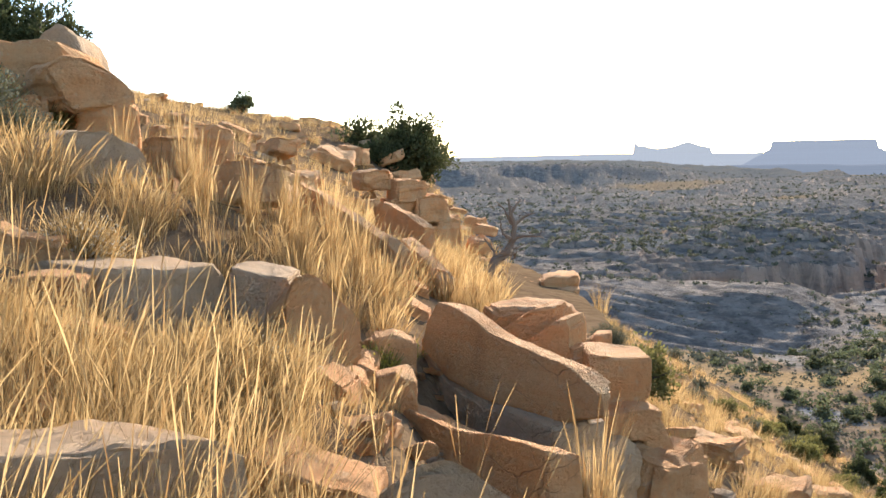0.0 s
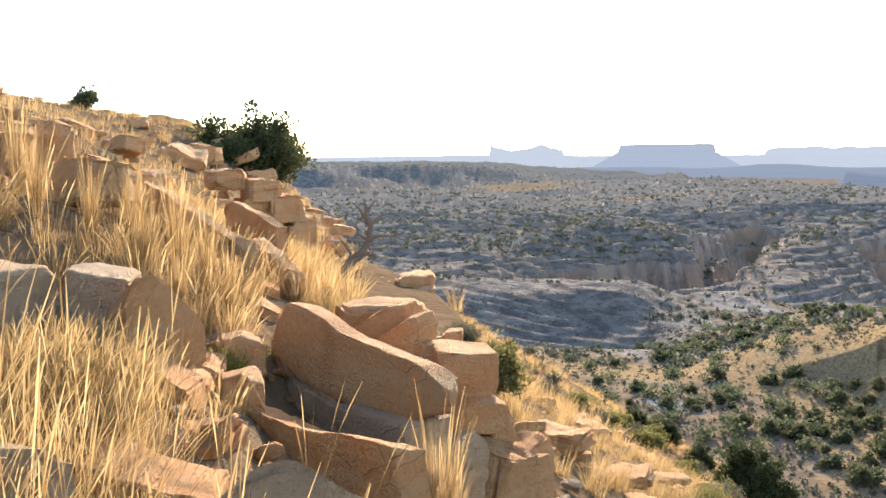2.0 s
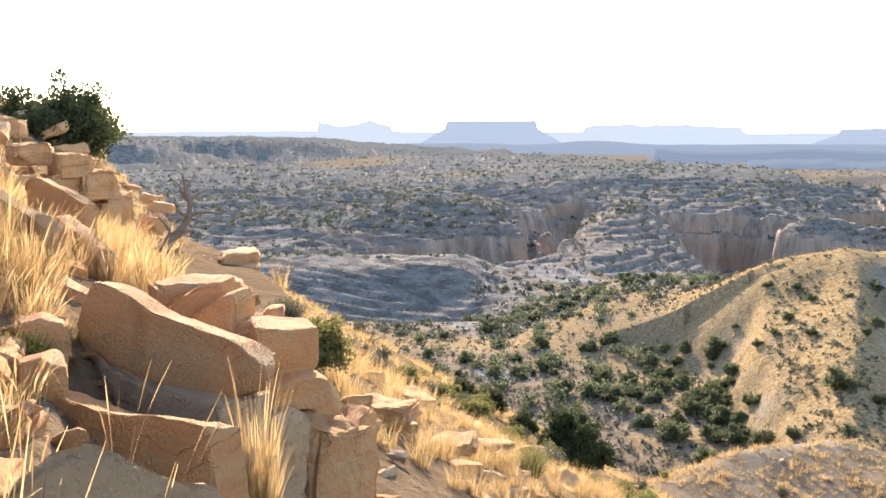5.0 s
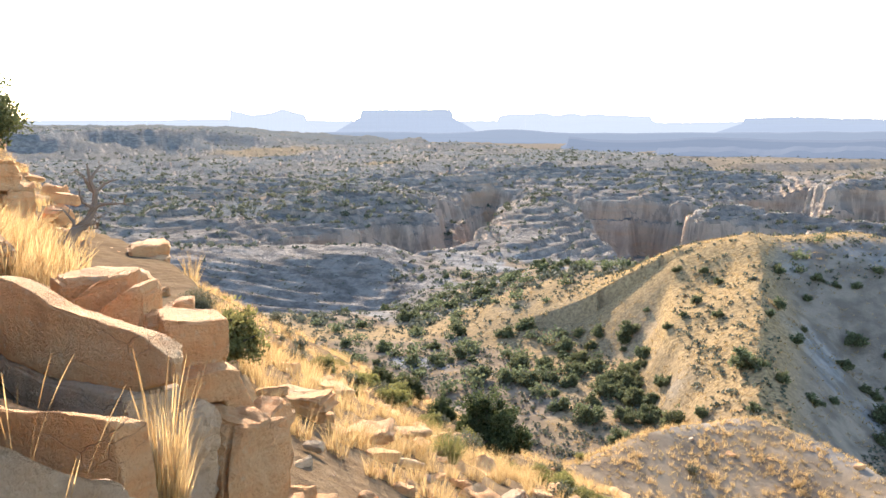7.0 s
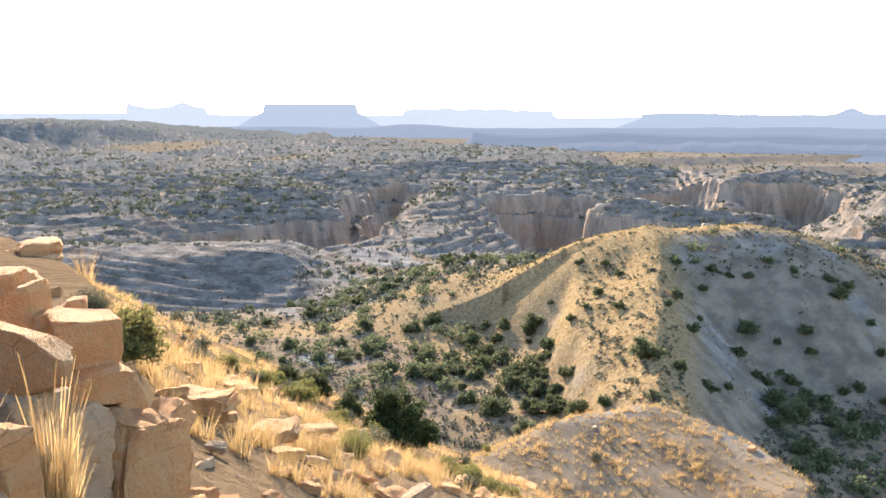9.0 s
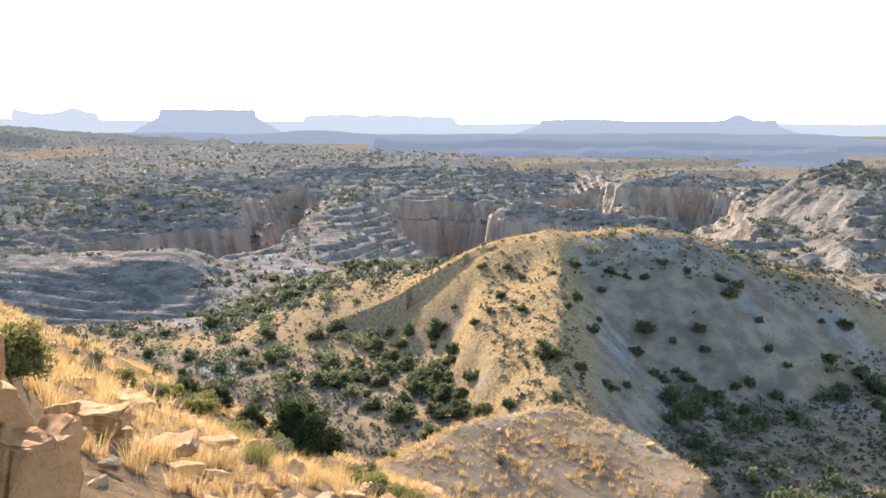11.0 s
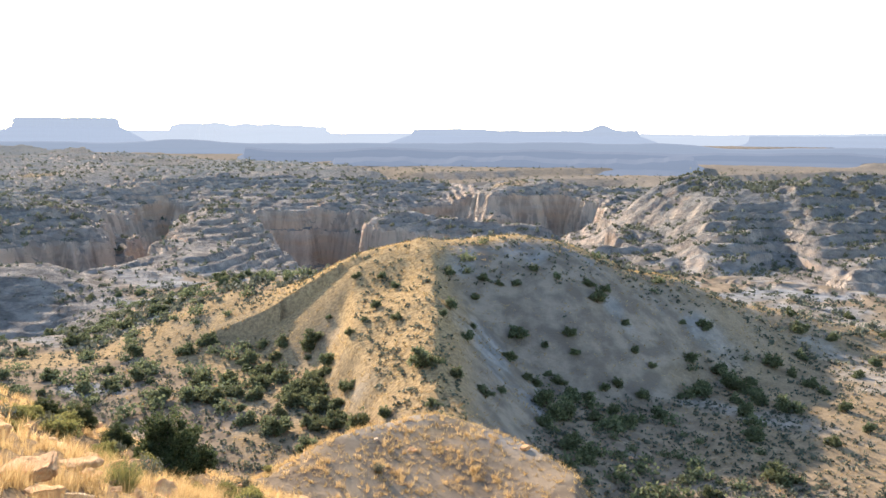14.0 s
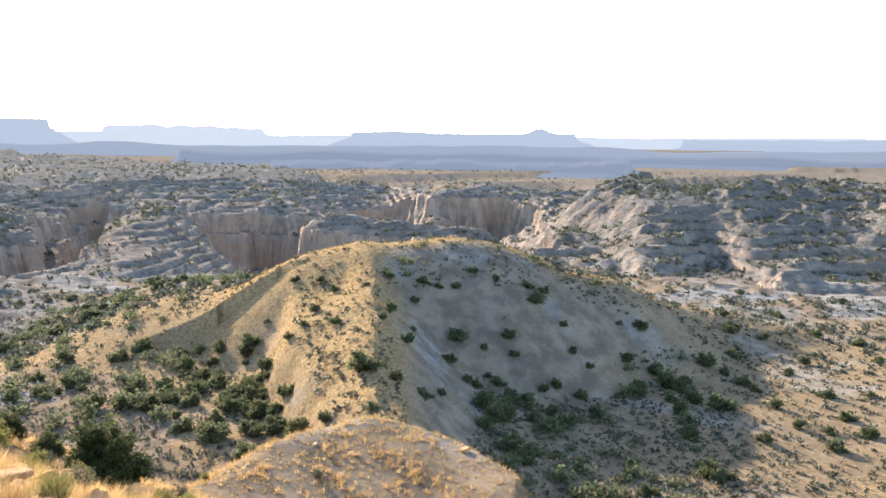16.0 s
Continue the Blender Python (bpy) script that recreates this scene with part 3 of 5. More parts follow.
# ---- rocks ----
def cube_grid(n):
    """The surface of a unit cube with n cells along each edge, the outermost ones narrow."""
    line = np.concatenate([[0, 0.018], np.linspace(0.018, 0.982, n - 1)[1:-1], [0.982, 1]]) - 0.5
    ids, verts, faces = {}, [], []

    def vert(i, j, k):
        if (i, j, k) not in ids:
            ids[(i, j, k)] = len(verts)
            verts.append((line[i], line[j], line[k]))
        return ids[(i, j, k)]

    m = len(line) - 1
    for a in range(m):
        for b in range(m):
            for w in (0, m):
                quads = ([(a, b, w), (a + 1, b, w), (a + 1, b + 1, w), (a, b + 1, w)], [(a, w, b), (a, w, b + 1), (a + 1, w, b + 1), (a + 1, w, b)], [(w, a, b), (w, a + 1, b), (w, a + 1, b + 1), (w, a, b + 1)])
                for q in quads:
                    f = [vert(*c) for c in q]
                    faces.append(f if w else f[::-1])
    return np.array(verts), np.array(faces)


GRIDS = {n: cube_grid(n) for n in (10, 18, 30)}


def noise3(p, size, octaves, seed):
    return (fbm(p[:, 0] + 0.37 * p[:, 2], p[:, 1] - 0.61 * p[:, 2], size, octaves, seed) + fbm(p[:, 2] + 5, p[:, 0] - 0.3 * p[:, 1], size, octaves, seed + 31)) * 0.6


def rock_mesh(length, thick, tops, bottoms, seed, n=18, rough=0.03, taper=0.0, cuts=3, mat=None):
    """A block of bedded sandstone. tops, bottoms: heights along its length; its back face lies thick behind its front."""
    q, faces = GRIDS[n]
    r = np.random.default_rng(seed)
    u, v, w = q[:, 0] + 0.5, q[:, 1] + 0.5, q[:, 2] + 0.5
    top = np.interp(u, np.linspace(0, 1, len(tops)), tops)
    bot = np.interp(u, np.linspace(0, 1, len(bottoms)), bottoms)
    p = np.stack([u * length, v * thick, bot + w * (top - bot)], 1)
    height = max(tops) - min(bottoms)
    # ends run askew, the back narrows
    p[:, 0] += length * 0.10 * ((r.random() - 0.5) * (v - 0.5) + (r.random() - 0.5) * (w - 0.5)) * 2 * (u - 0.5)
    p[:, 2] -= taper * v * height
    # broken corners
    mid = np.array([length / 2, thick / 2, (max(tops) + min(bottoms)) / 2])
    half = np.array([length, thick, height]) / 2
    for _ in range(cuts):
        nrm = r.normal(size=3)
        nrm /= np.linalg.norm(nrm)
        lim = np.abs(nrm * half).sum() * r.uniform(0.62, 0.92)
        over = np.maximum((p - mid) @ nrm - lim, 0)
        p -= over[:, None] * nrm
    # small chips off the edges
    for _ in range(9 if cuts else 3):
        nrm = r.normal(size=3)
        nrm /= np.linalg.norm(nrm)
        over = np.maximum((p - mid) @ nrm - np.abs(nrm * half).sum() * r.uniform(0.84, 0.97), 0)
        p -= over[:, None] * nrm
    # worn edges
    onedge = ((np.abs(q) > 0.48).sum(1) > 1)
    wear = rough * (0.4 + 2.6 * np.abs(noise3(p, 0.2, 3, seed + 3)))
    p += np.where(onedge, wear, 0)[:, None] * (mid - p) / np.maximum(np.linalg.norm(mid - p, axis=1), 1e-6)[:, None]
    nz = noise3(p, 0.5, 5, seed) + 0.5 * noise3(p, 0.11, 2, seed + 77)
    bed = np.sin(p[:, 2] * 2 * np.pi / 0.13 + 3 * noise3(p, 1.3, 2, seed + 5))
    side = np.abs(q[:, 2]) < 0.49
    # beds stand proud of one another
    layer = p[:, 2] / 0.15 + 0.7 * noise3(p, 1.1, 2, seed + 15)
    k, f = np.floor(layer), layer - np.floor(layer)
    inset = hash2(k.astype(int), np.full(len(k), 3), seed) + (hash2(k.astype(int) + 1, np.full(len(k), 3), seed) - hash2(k.astype(int), np.full(len(k), 3), seed)) * step(0.8, 1.0, f)
    bed = 0.3 * bed - 9.0 * inset * (0.5 + noise3(p, 0.6, 2, seed + 21))
    out = p - mid
    out[:, 2] *= 0.3
    out /= np.maximum(np.linalg.norm(out, axis=1), 1e-6)[:, None]
    p += out * (rough * 1.1 * nz + np.where(side, rough * 0.10 * bed, 0))[:, None]
    p[:, 2] += np.where(side, 0, rough * 1.5 * noise3(p, 0.22, 4, seed + 9))
    me = mesh_of("rock", p, faces, mat or STONE, True)
    me.set_sharp_from_angle(angle=radians(28))
    return me


def ground_z(x, y):
    return float(land(np.array([x]), np.array([y]))[0])


ROCK_COUNT = [0]


def ledge_rock(name, x, y, heading, length, thick, tops, bottoms, label, n=18, rough=0.025, taper=0.0, cuts=2, mat=None, perched=False):
    """A rock whose front face starts at (x, y) and runs length metres along heading (degrees from the x axis). Heights are in the world."""
    ROCK_COUNT[0] += 1
    if not perched:
        run = [length * k / (len(bottoms) - 1) for k in range(len(bottoms))]
        bottoms = [min(b, ground_z(x + r * math.cos(radians(heading)), y + r * math.sin(radians(heading))) - 0.06) for b, r in zip(bottoms, run)]
    z0 = min(bottoms)
    me = rock_mesh(length, thick, [t - z0 for t in tops], [b - z0 for b in bottoms], 100 + ROCK_COUNT[0] * 7, n, rough, taper, cuts, mat)
    ob = new(name, me)
    ob.matrix_world = pose(x, y, z0, 0, 0, heading)
    return tagged(ob, label, "rock")


ledge_rock("sandstone_slab", -0.22, 7.21, -51, 1.93, 0.2, [0.07, 0.4, 0.36, 0.29, 0.21, 0.17, 0.13, 0.09, -0.01], [0.01, -0.21, -0.27, -0.29, -0.3, -0.17], "long tilted tan sandstone slab with a pale rough upper edge", perched=True, n=30, rough=0.022, cuts=0, taper=0.037)
ledge_rock("sandstone_slab", -0.66, 6.07, -47, 1.81, 0.24, [-0.03, -0.05, -0.07, -0.1, -0.1, -0.09, -0.08], [-0.28, -0.38, -0.39, -0.34], "long low orange sandstone slab with a sunlit top", n=30, rough=0.022, cuts=0, taper=0.12)
ledge_rock("sandstone_slab", -0.25, 7.29, -57, 1.76, 0.45, [-0.02, -0.22, -0.29, -0.29, -0.27], [-0.62, -0.58, -0.54], "grey bedded slab wedged under the tilted slab", n=30, cuts=1, mat=GREY_STONE)
ledge_rock("boulder", -0.33, 3.47, 24, 1.00, 0.42, [0.1, 0.2, 0.26, 0.25, 0.19, 0.11, 0.03, -0.03, -0.12], [-0.15, -0.2, -0.3, -0.4], "grey weathered boulder with a pitted round back", n=30, rough=0.04, taper=0.3, cuts=5, mat=GREY_STONE)
ledge_rock("sandstone_block", -0.86, 4.5, -12, 0.52, 0.50, [0.10, 0.07, 0.02, -0.02, -0.06], [-0.2, -0.24, -0.3], "pale crumbling sandstone block with a rippled face", n=30, rough=0.045, taper=-0.45, cuts=4)
ledge_rock("sandstone_block", -0.98, 5.15, -14, 0.42, 0.34, [0.34, 0.36, 0.33, 0.27, 0.2], [0.05, 0.03, 0.0], "fractured sandstone block among rubble", n=30, rough=0.03, cuts=5)
ledge_rock("sandstone_slab", -0.88, 3.80, -7, 0.57, 0.42, [0.25, 0.21, 0.16, 0.12, 0.09, 0.06], [0.08, 0.02, -0.05], "sunlit flat broken sandstone slab", n=30, rough=0.025, cuts=3)
ledge_rock("sandstone_slab", -1.29, 2.37, 52, 0.95, 0.40, [0.72, 0.70, 0.67, 0.64, 0.62, 0.6, 0.55, 0.46], [0.4, 0.25, 0.1], "broad flat sandstone slab half hidden in tall grass", n=30, rough=0.025, cuts=2, mat=GREY_STONE)
ledge_rock("sandstone_slab", -1.99, 3.82, 50, 0.44, 0.40, [0.59, 0.58, 0.57, 0.55, 0.52], [0.42, 0.38, 0.33], "flat pale sandstone slab in dry grass")
ledge_rock("sandstone_block", -2.08, 4.46, 42, 0.58, 0.35, [0.62, 0.67, 0.69, 0.63, 0.58], [0.44, 0.39, 0.34], "angular sandstone block in dry grass")
ledge_rock("sandstone_block", -2.6, 5.05, -4, 0.56, 0.45, [0.86, 0.87, 0.88, 0.88, 0.88], [0.5, 0.5, 0.5], "brown square-edged sandstone block", n=30, cuts=2)
ledge_rock("sandstone_block", -2.93, 5.67, 33, 0.63, 0.60, [0.99, 0.99, 0.99, 0.94, 0.89], [0.83, 0.8, 0.77], "rough brown sandstone block resting on another")
ledge_rock("sandstone_slab", -2.03, 5.22, 45, 0.90, 0.95, [0.9, 0.88, 0.86, 0.85, 0.84, 0.83], [0.7, 0.66, 0.6], "broad grey sandstone slab with a flat sunlit top", n=30, rough=0.016, cuts=1, mat=GREY_STONE)
ledge_rock("sandstone_slab", -1.43, 5.83, -2, 0.42, 0.55, [0.81, 0.8, 0.79, 0.77, 0.74], [0.6, 0.58, 0.55], "grey layered sandstone slab beside a broad flat slab", n=30, cuts=1, mat=GREY_STONE)
ledge_rock("sandstone_block", -1.0, 5.41, 40, 0.60, 0.30, [0.62, 0.79, 0.82, 0.78, 0.7, 0.6, 0.5], [0.26, 0.21, 0.2], "upright triangular sandstone rock in shade", n=30, cuts=2, taper=0.25)
ledge_rock("boulder", -3.4, 7.44, 38, 1.06, 0.8, [1.5, 1.68, 1.74, 1.78, 1.79, 1.77, 1.73, 1.66, 1.46], [1.4, 1.31, 1.28, 1.28, 1.3, 1.36], "grey domed boulder with a dark underside", n=30, rough=0.035, cuts=3, mat=GREY_STONE, perched=True)
ledge_rock("sandstone_block", -3.25, 7.75, 30, 0.75, 0.5, [1.36, 1.36, 1.36, 1.36], [0.9, 0.9, 0.9], "dark brown sandstone block under a domed boulder", cuts=3)
ledge_rock("boulder", -4.35, 9.98, 38, 1.06, 0.95, [2.5, 2.64, 2.69, 2.7, 2.64, 2.55, 2.44, 2.24], [2.1, 2.08, 2.14, 2.18], "large brown boulder with deep cracks", n=30, rough=0.04, cuts=5, perched=True)
ledge_rock("sandstone_block", -4.1, 10.3, 22, 0.66, 0.8, [2.2, 2.17, 2.18, 2.2, 2.22], [1.7, 1.65, 1.6], "rusty orange sandstone block under a brown boulder", n=30, rough=0.03, cuts=3)
ledge_rock("boulder", -5.11, 11.52, -5, 0.65, 0.8, [2.98, 3.12, 3.2, 3.24, 3.2, 3.1, 2.86], [2.7, 2.7, 2.7], "pale peaked boulder on top of a brown one", n=30, rough=0.03, taper=0.05, cuts=4, mat=GREY_STONE)
ledge_rock("boulder", -5.4, 10.95, 6, 1.08, 1.0, [3.06, 2.98, 2.97, 3.02, 3.03, 3.0, 2.9, 2.78], [2.3, 2.2, 2.2], "brown boulder at the top of the hillside", n=30, rough=0.035, cuts=4)
ledge_rock("sandstone_block", -2.98, 9.54, 32, 0.74, 0.7, [1.77, 1.78, 1.79, 1.77, 1.73, 1.66, 1.56], [1.4, 1.35, 1.3], "long brown sandstone block on the hillside", n=30, rough=0.028, cuts=3)
ledge_rock("sandstone_block", -3.77, 14.51, 14, 0.44, 0.80, [2.0, 2.1, 2.08, 2.05, 2.01], [1.73, 1.73, 1.73], "brown sandstone rock in grass near the skyline")
ledge_rock("sandstone_slab", -1.71, 10.36, -52, 2.03, 0.14, [1.27, 1.14, 0.97, 0.8, 0.63], [0.76, 0.46, 0.31], "long thin tilted sandstone plate with a pale edge", n=30, rough=0.02, cuts=0)
ledge_rock("sandstone_slab", -0.93, 11.95, -55, 1.21, 0.14, [1.01, 0.94, 0.86, 0.77, 0.68], [0.67, 0.58, 0.49], "thin tilted sandstone plate in grass")
ledge_rock("sandstone_slab", -0.55, 10.25, -62, 1.05, 0.20, [0.64, 0.56, 0.49, 0.38, 0.28], [0.01, 0.06, 0.11], "tilted sandstone plate beside stacked ledges")
ledge_rock("sandstone_block", -0.76, 25.97, 17, 1.08, 1.20, [0.43, 0.45, 0.46, 0.43, 0.39], [-0.33, -0.35, -0.37], "stacked tan ledge block at the hill's edge", rough=0.06, cuts=6, perched=True)
ledge_rock("sandstone_block", -0.25, 25.94, 21, 0.82, 1.20, [-0.22, -0.21, -0.19, -0.23, -0.27], [-1.38, -1.4, -1.42], "stacked tan ledge block at the hill's edge", rough=0.06, cuts=6, perched=True)
ledge_rock("sandstone_block", -1.42, 25.89, 15, 1.30, 1.20, [-0.46, -0.45, -0.43, -0.48, -0.52], [-1.26, -1.28, -1.31], "stacked tan ledge block at the hill's edge", rough=0.06, cuts=6, perched=True)
ledge_rock("sandstone_block", -0.72, 25.87, 17, 1.04, 1.20, [-0.96, -0.94, -0.93, -0.97, -1.02], [-1.62, -1.65, -1.68], "stacked tan ledge block at the hill's edge", rough=0.06, cuts=6, perched=True)
ledge_rock("sandstone_block", -1.36, 25.96, 18, 1.05, 1.20, [0.92, 0.94, 0.96, 0.92, 0.88], [0.26, 0.25, 0.23], "stacked tan ledge block at the hill's edge", rough=0.06, cuts=6, perched=True)
ledge_rock("sandstone_block", -1.53, 25.93, 25, 0.79, 1.20, [0.35, 0.36, 0.38, 0.34, 0.3], [-0.51, -0.53, -0.55], "stacked tan ledge block at the hill's edge", rough=0.06, cuts=6, perched=True)
ledge_rock("sandstone_block", -2.32, 25.89, 20, 1.09, 1.20, [1.19, 1.21, 1.23, 1.2, 1.16], [0.63, 0.62, 0.61], "stacked tan ledge block at the hill's edge", rough=0.06, cuts=6, perched=True)
ledge_rock("sandstone_block", 2.32, 21.68, -6, 0.89, 1.20, [-1.46, -1.39, -1.34, -1.34, -1.34], [-1.9, -1.9, -1.9], "square sandstone block on the outcrop's edge", rough=0.04)
ledge_rock("sandstone_block", 1.47, 22.23, -5, 1.04, 1.20, [-1.67, -1.61, -1.56, -1.61, -1.67], [-2.19, -2.19, -2.19], "dark sandstone ledge on the outcrop's edge", rough=0.04)
ledge_rock("sandstone_block", 2.62, 21.11, -7, 0.54, 1.20, [-1.62, -1.61, -1.6, -1.59, -1.58], [-2.06, -2.09, -2.11], "sandstone block under another on the outcrop's edge", rough=0.04)
ledge_rock("sandstone_block", 0.43, 7.85, 9, 0.82, 0.50, [0.18, 0.19, 0.19, 0.2, 0.19, 0.15], [-0.3, -0.36, -0.42], "pale tan sandstone block behind the tilted slab", n=30, cuts=2)
ledge_rock("sandstone_block", 0.86, 7.94, 4, 0.51, 0.70, [-0.36, -0.34, -0.31, -0.34, -0.36], [-0.92, -0.96, -0.99], "shaded sandstone block bedded under a pale one", n=30, rough=0.035, cuts=2)
ledge_rock("sandstone_block", 0.46, 7.65, -25, 0.50, 0.50, [0.06, 0.14, 0.21, 0.25, 0.28], [-0.14, -0.17, -0.19], "wedge-shaped sandstone rock leaning behind the slab", cuts=1)
ledge_rock("sandstone_block", 0.64, 7.32, -32, 0.39, 0.45, [0.0, 0.07, 0.14, 0.2, 0.2], [-0.26, -0.26, -0.26], "angular sandstone rock with a pale broken edge", cuts=1)
ledge_rock("sandstone_block", 0.99, 7.05, 11, 0.25, 0.40, [-0.03, -0.02, -0.0, -0.05, -0.1], [-0.39, -0.4, -0.41], "small grey sandstone rock wedged between blocks", cuts=4)
ledge_rock("sandstone_block", 1.48, 9.10, -9, 0.22, 0.50, [-0.31, -0.31, -0.3, -0.3, -0.29], [-0.55, -0.55, -0.54], "small square sandstone rock behind the outcrop")
ledge_rock("sandstone_block", 1.09, 6.78, 2, 0.50, 0.62, [-0.01, -0.02, -0.03, -0.04, -0.03], [-0.37, -0.41, -0.39], "square tan sandstone block on the outcrop's edge", n=30, rough=0.022, cuts=2, perched=True)
ledge_rock("sandstone_block", 1.55, 6.95, 29, 0.36, 0.60, [-0.46, -0.47, -0.5, -0.56, -0.66], [-0.95, -1.0, -1.05], "narrow sandstone block at the end of the outcrop", n=30, rough=0.03, cuts=4)
ledge_rock("sandstone_slab", 0.97, 6.45, 16, 0.70, 0.95, [-0.42, -0.4, -0.38, -0.36, -0.36, -0.4], [-0.57, -0.6, -0.64], "overhanging orange sandstone ledge under a block", n=30, rough=0.022, cuts=1, perched=True)
ledge_rock("sandstone_block", 0.93, 6.14, 32, 0.62, 1.10, [-0.52, -0.55, -0.57, -0.59, -0.62], [-1.44, -1.49, -1.55], "grey crumbling bedrock below the outcrop", n=30, rough=0.055, cuts=4, mat=GREY_STONE)
ledge_rock("sandstone_block", 1.80, 7.3, 34, 0.60, 0.70, [-1.0, -1.06, -1.12, -1.2], [-1.76, -1.83, -1.9], "layered broken sandstone at the outcrop's foot", n=30, rough=0.05, cuts=5)
ledge_rock("sandstone_block", 1.44, 6.46, 26, 0.50, 0.75, [-0.7, -0.73, -0.77, -0.79, -0.82], [-1.67, -1.71, -1.76], "layered pale sandstone stump below the outcrop", n=30, rough=0.05, cuts=5)
ledge_rock("sandstone_slab", 3.91, 12.19, -9, 1.26, 0.60, [-3.57, -3.54, -3.71, -3.88, -4.05], [-3.91, -4.11, -4.31], "tilted orange sandstone slab lying on the slope", cuts=1)
ledge_rock("sandstone_slab", 7.45, 24.78, 7, 0.71, 0.70, [-6.05, -6.05, -6.05, -6.1, -6.16], [-6.47, -6.55, -6.63], "small flat-topped sandstone rock on the slope")
ledge_rock("sandstone_block", 6.44, 19.82, -18, 0.51, 0.60, [-5.44, -5.44, -5.45, -5.45, -5.45], [-5.81, -5.83, -5.85], "orange sandstone block in slope grass")
ledge_rock("sandstone_block", -0.65, 6.02, 4, 0.20, 0.35, [0.17, 0.18, 0.19, 0.17, 0.14], [0.01, 0.01, 0.0], "loose grey-brown sandstone rock in a pile of rubble", cuts=4, rough=0.03)
ledge_rock("sandstone_block", -0.67, 5.71, 4, 0.23, 0.35, [0.16, 0.17, 0.18, 0.16, 0.13], [-0.01, -0.02, -0.02], "loose grey-brown sandstone rock in a pile of rubble", cuts=4, rough=0.03)
ledge_rock("sandstone_block", -0.54, 6.45, 3, 0.33, 0.35, [0.22, 0.23, 0.25, 0.22, 0.19], [-0.07, -0.07, -0.08], "loose grey-brown sandstone rock in a pile of rubble", cuts=4, rough=0.03)
ledge_rock("sandstone_block", -0.46, 5.62, 2, 0.28, 0.35, [0.13, 0.14, 0.16, 0.13, 0.11], [-0.05, -0.05, -0.06], "loose grey-brown sandstone rock in a pile of rubble", cuts=4, rough=0.03)
ledge_rock("sandstone_block", -0.70, 5.39, 5, 0.22, 0.35, [0.17, 0.18, 0.19, 0.17, 0.15], [0.03, 0.03, 0.03], "loose grey-brown sandstone rock in a pile of rubble", cuts=4, rough=0.03)
ledge_rock("sandstone_block", -0.45, 8.08, 1, 0.30, 0.35, [0.16, 0.18, 0.2, 0.16, 0.13], [0.02, 0.02, 0.02], "loose grey-brown sandstone rock in a pile of rubble", cuts=4, rough=0.03)
ledge_rock("sandstone_block", -0.49, 8.90, 1, 0.33, 0.35, [0.25, 0.27, 0.29, 0.26, 0.22], [0.02, 0.01, 0.01], "loose grey-brown sandstone rock in a pile of rubble", cuts=4, rough=0.03)
ledge_rock("sandstone_block", -0.25, 9.42, -0, 0.32, 0.35, [0.32, 0.34, 0.37, 0.33, 0.29], [-0.01, -0.02, -0.02], "loose grey-brown sandstone rock in a pile of rubble", cuts=4, rough=0.03)


# loose rubble on the outcrop and rocks down the slope
RUBBLE = []
for k in range(9):
    r = np.random.default_rng(400 + k)
    L, T, H = r.uniform(0.7, 1.2), r.uniform(0.5, 0.9), r.uniform(0.3, 0.6)
    RUBBLE.append(rock_mesh(L, T, list(H * r.uniform(0.65, 1, 4)), [0, 0.03, 0.02, 0], 500 + k * 13, 18, 0.045, 0.1, 11, GREY_STONE if k == 4 else STONE))


def strew(name, label, group, count, az_range, d_range, sizes, keep, seed, sink=0.12):
    r = np.random.default_rng(seed)
    made = 0
    while made < count:
        az = r.uniform(*az_range)
        d = math.sqrt(r.uniform(d_range[0] ** 2, d_range[1] ** 2))
        x, y = polar(az, d)
        if not keep(x, y, r):
            continue
        s = sizes[0] * (sizes[1] / sizes[0]) ** (r.random() ** 1.8)
        ob = new(name, RUBBLE[int(r.integers(len(RUBBLE)))])
        ob.matrix_world = pose(x, y, ground_z(x, y) - sink * s, r.normal(0, 11), r.normal(4, 11), r.uniform(0, 360)) @ Matrix.Diagonal((s * r.uniform(0.9, 1.4), s, s * r.uniform(0.7, 1.15), 1))
        tagged(ob, label, "rock", group)
        made += 1


strew("loose_rock", "small broken tan sandstone lump lying on the outcrop", "rubble on the outcrop", 120, (-28, 21), (3.6, 14), (0.10, 0.55), lambda x, y, r: -3.2 < x < bench_edge(y) + 1.8 and (x > -1.2 or r.random() < 0.35), 11)
strew("rubble_stone", "small angular sandstone stone in a heap of rubble", "rubble on the outcrop", 110, (-12, 2), (4.3, 7.6), (0.07, 0.3), lambda x, y, r: -1.25 < x < 0.05, 17, 0.1)
strew("slope_rock", "weathered sandstone block half sunk in the grassy slope", "rocks on the slope", 190, (8, 40), (9, 60), (0.25, 1.5), lambda x, y, r: x > bench_edge(y) + 0.5 and r.random() < 0.3 + 0.7 * (math.hypot(x, y) < 30), 12, 0.2)
strew("slope_rock", "angular orange sandstone block in the slope's dry grass", "rocks on the slope", 40, (13, 32), (8.5, 20), (0.3, 1.0), lambda x, y, r: x > bench_edge(y) + 0.4, 16, 0.24)
strew("ledge_rock", "tan sandstone ledge block bedded in the hillside", "ledge blocks up the hill", 190, (-20, 4), (20, 56), (0.35, 1.5), lambda x, y, r: x < bench_edge(y) + 1 and r.random() < 0.25 + 0.75 * (x > -7), 13)
strew("hillside_rock", "tan sandstone rock among dry grass on the hillside", "rocks up the hill", 60, (-30, -4), (6, 24), (0.25, 1.1), lambda x, y, r: True, 14)
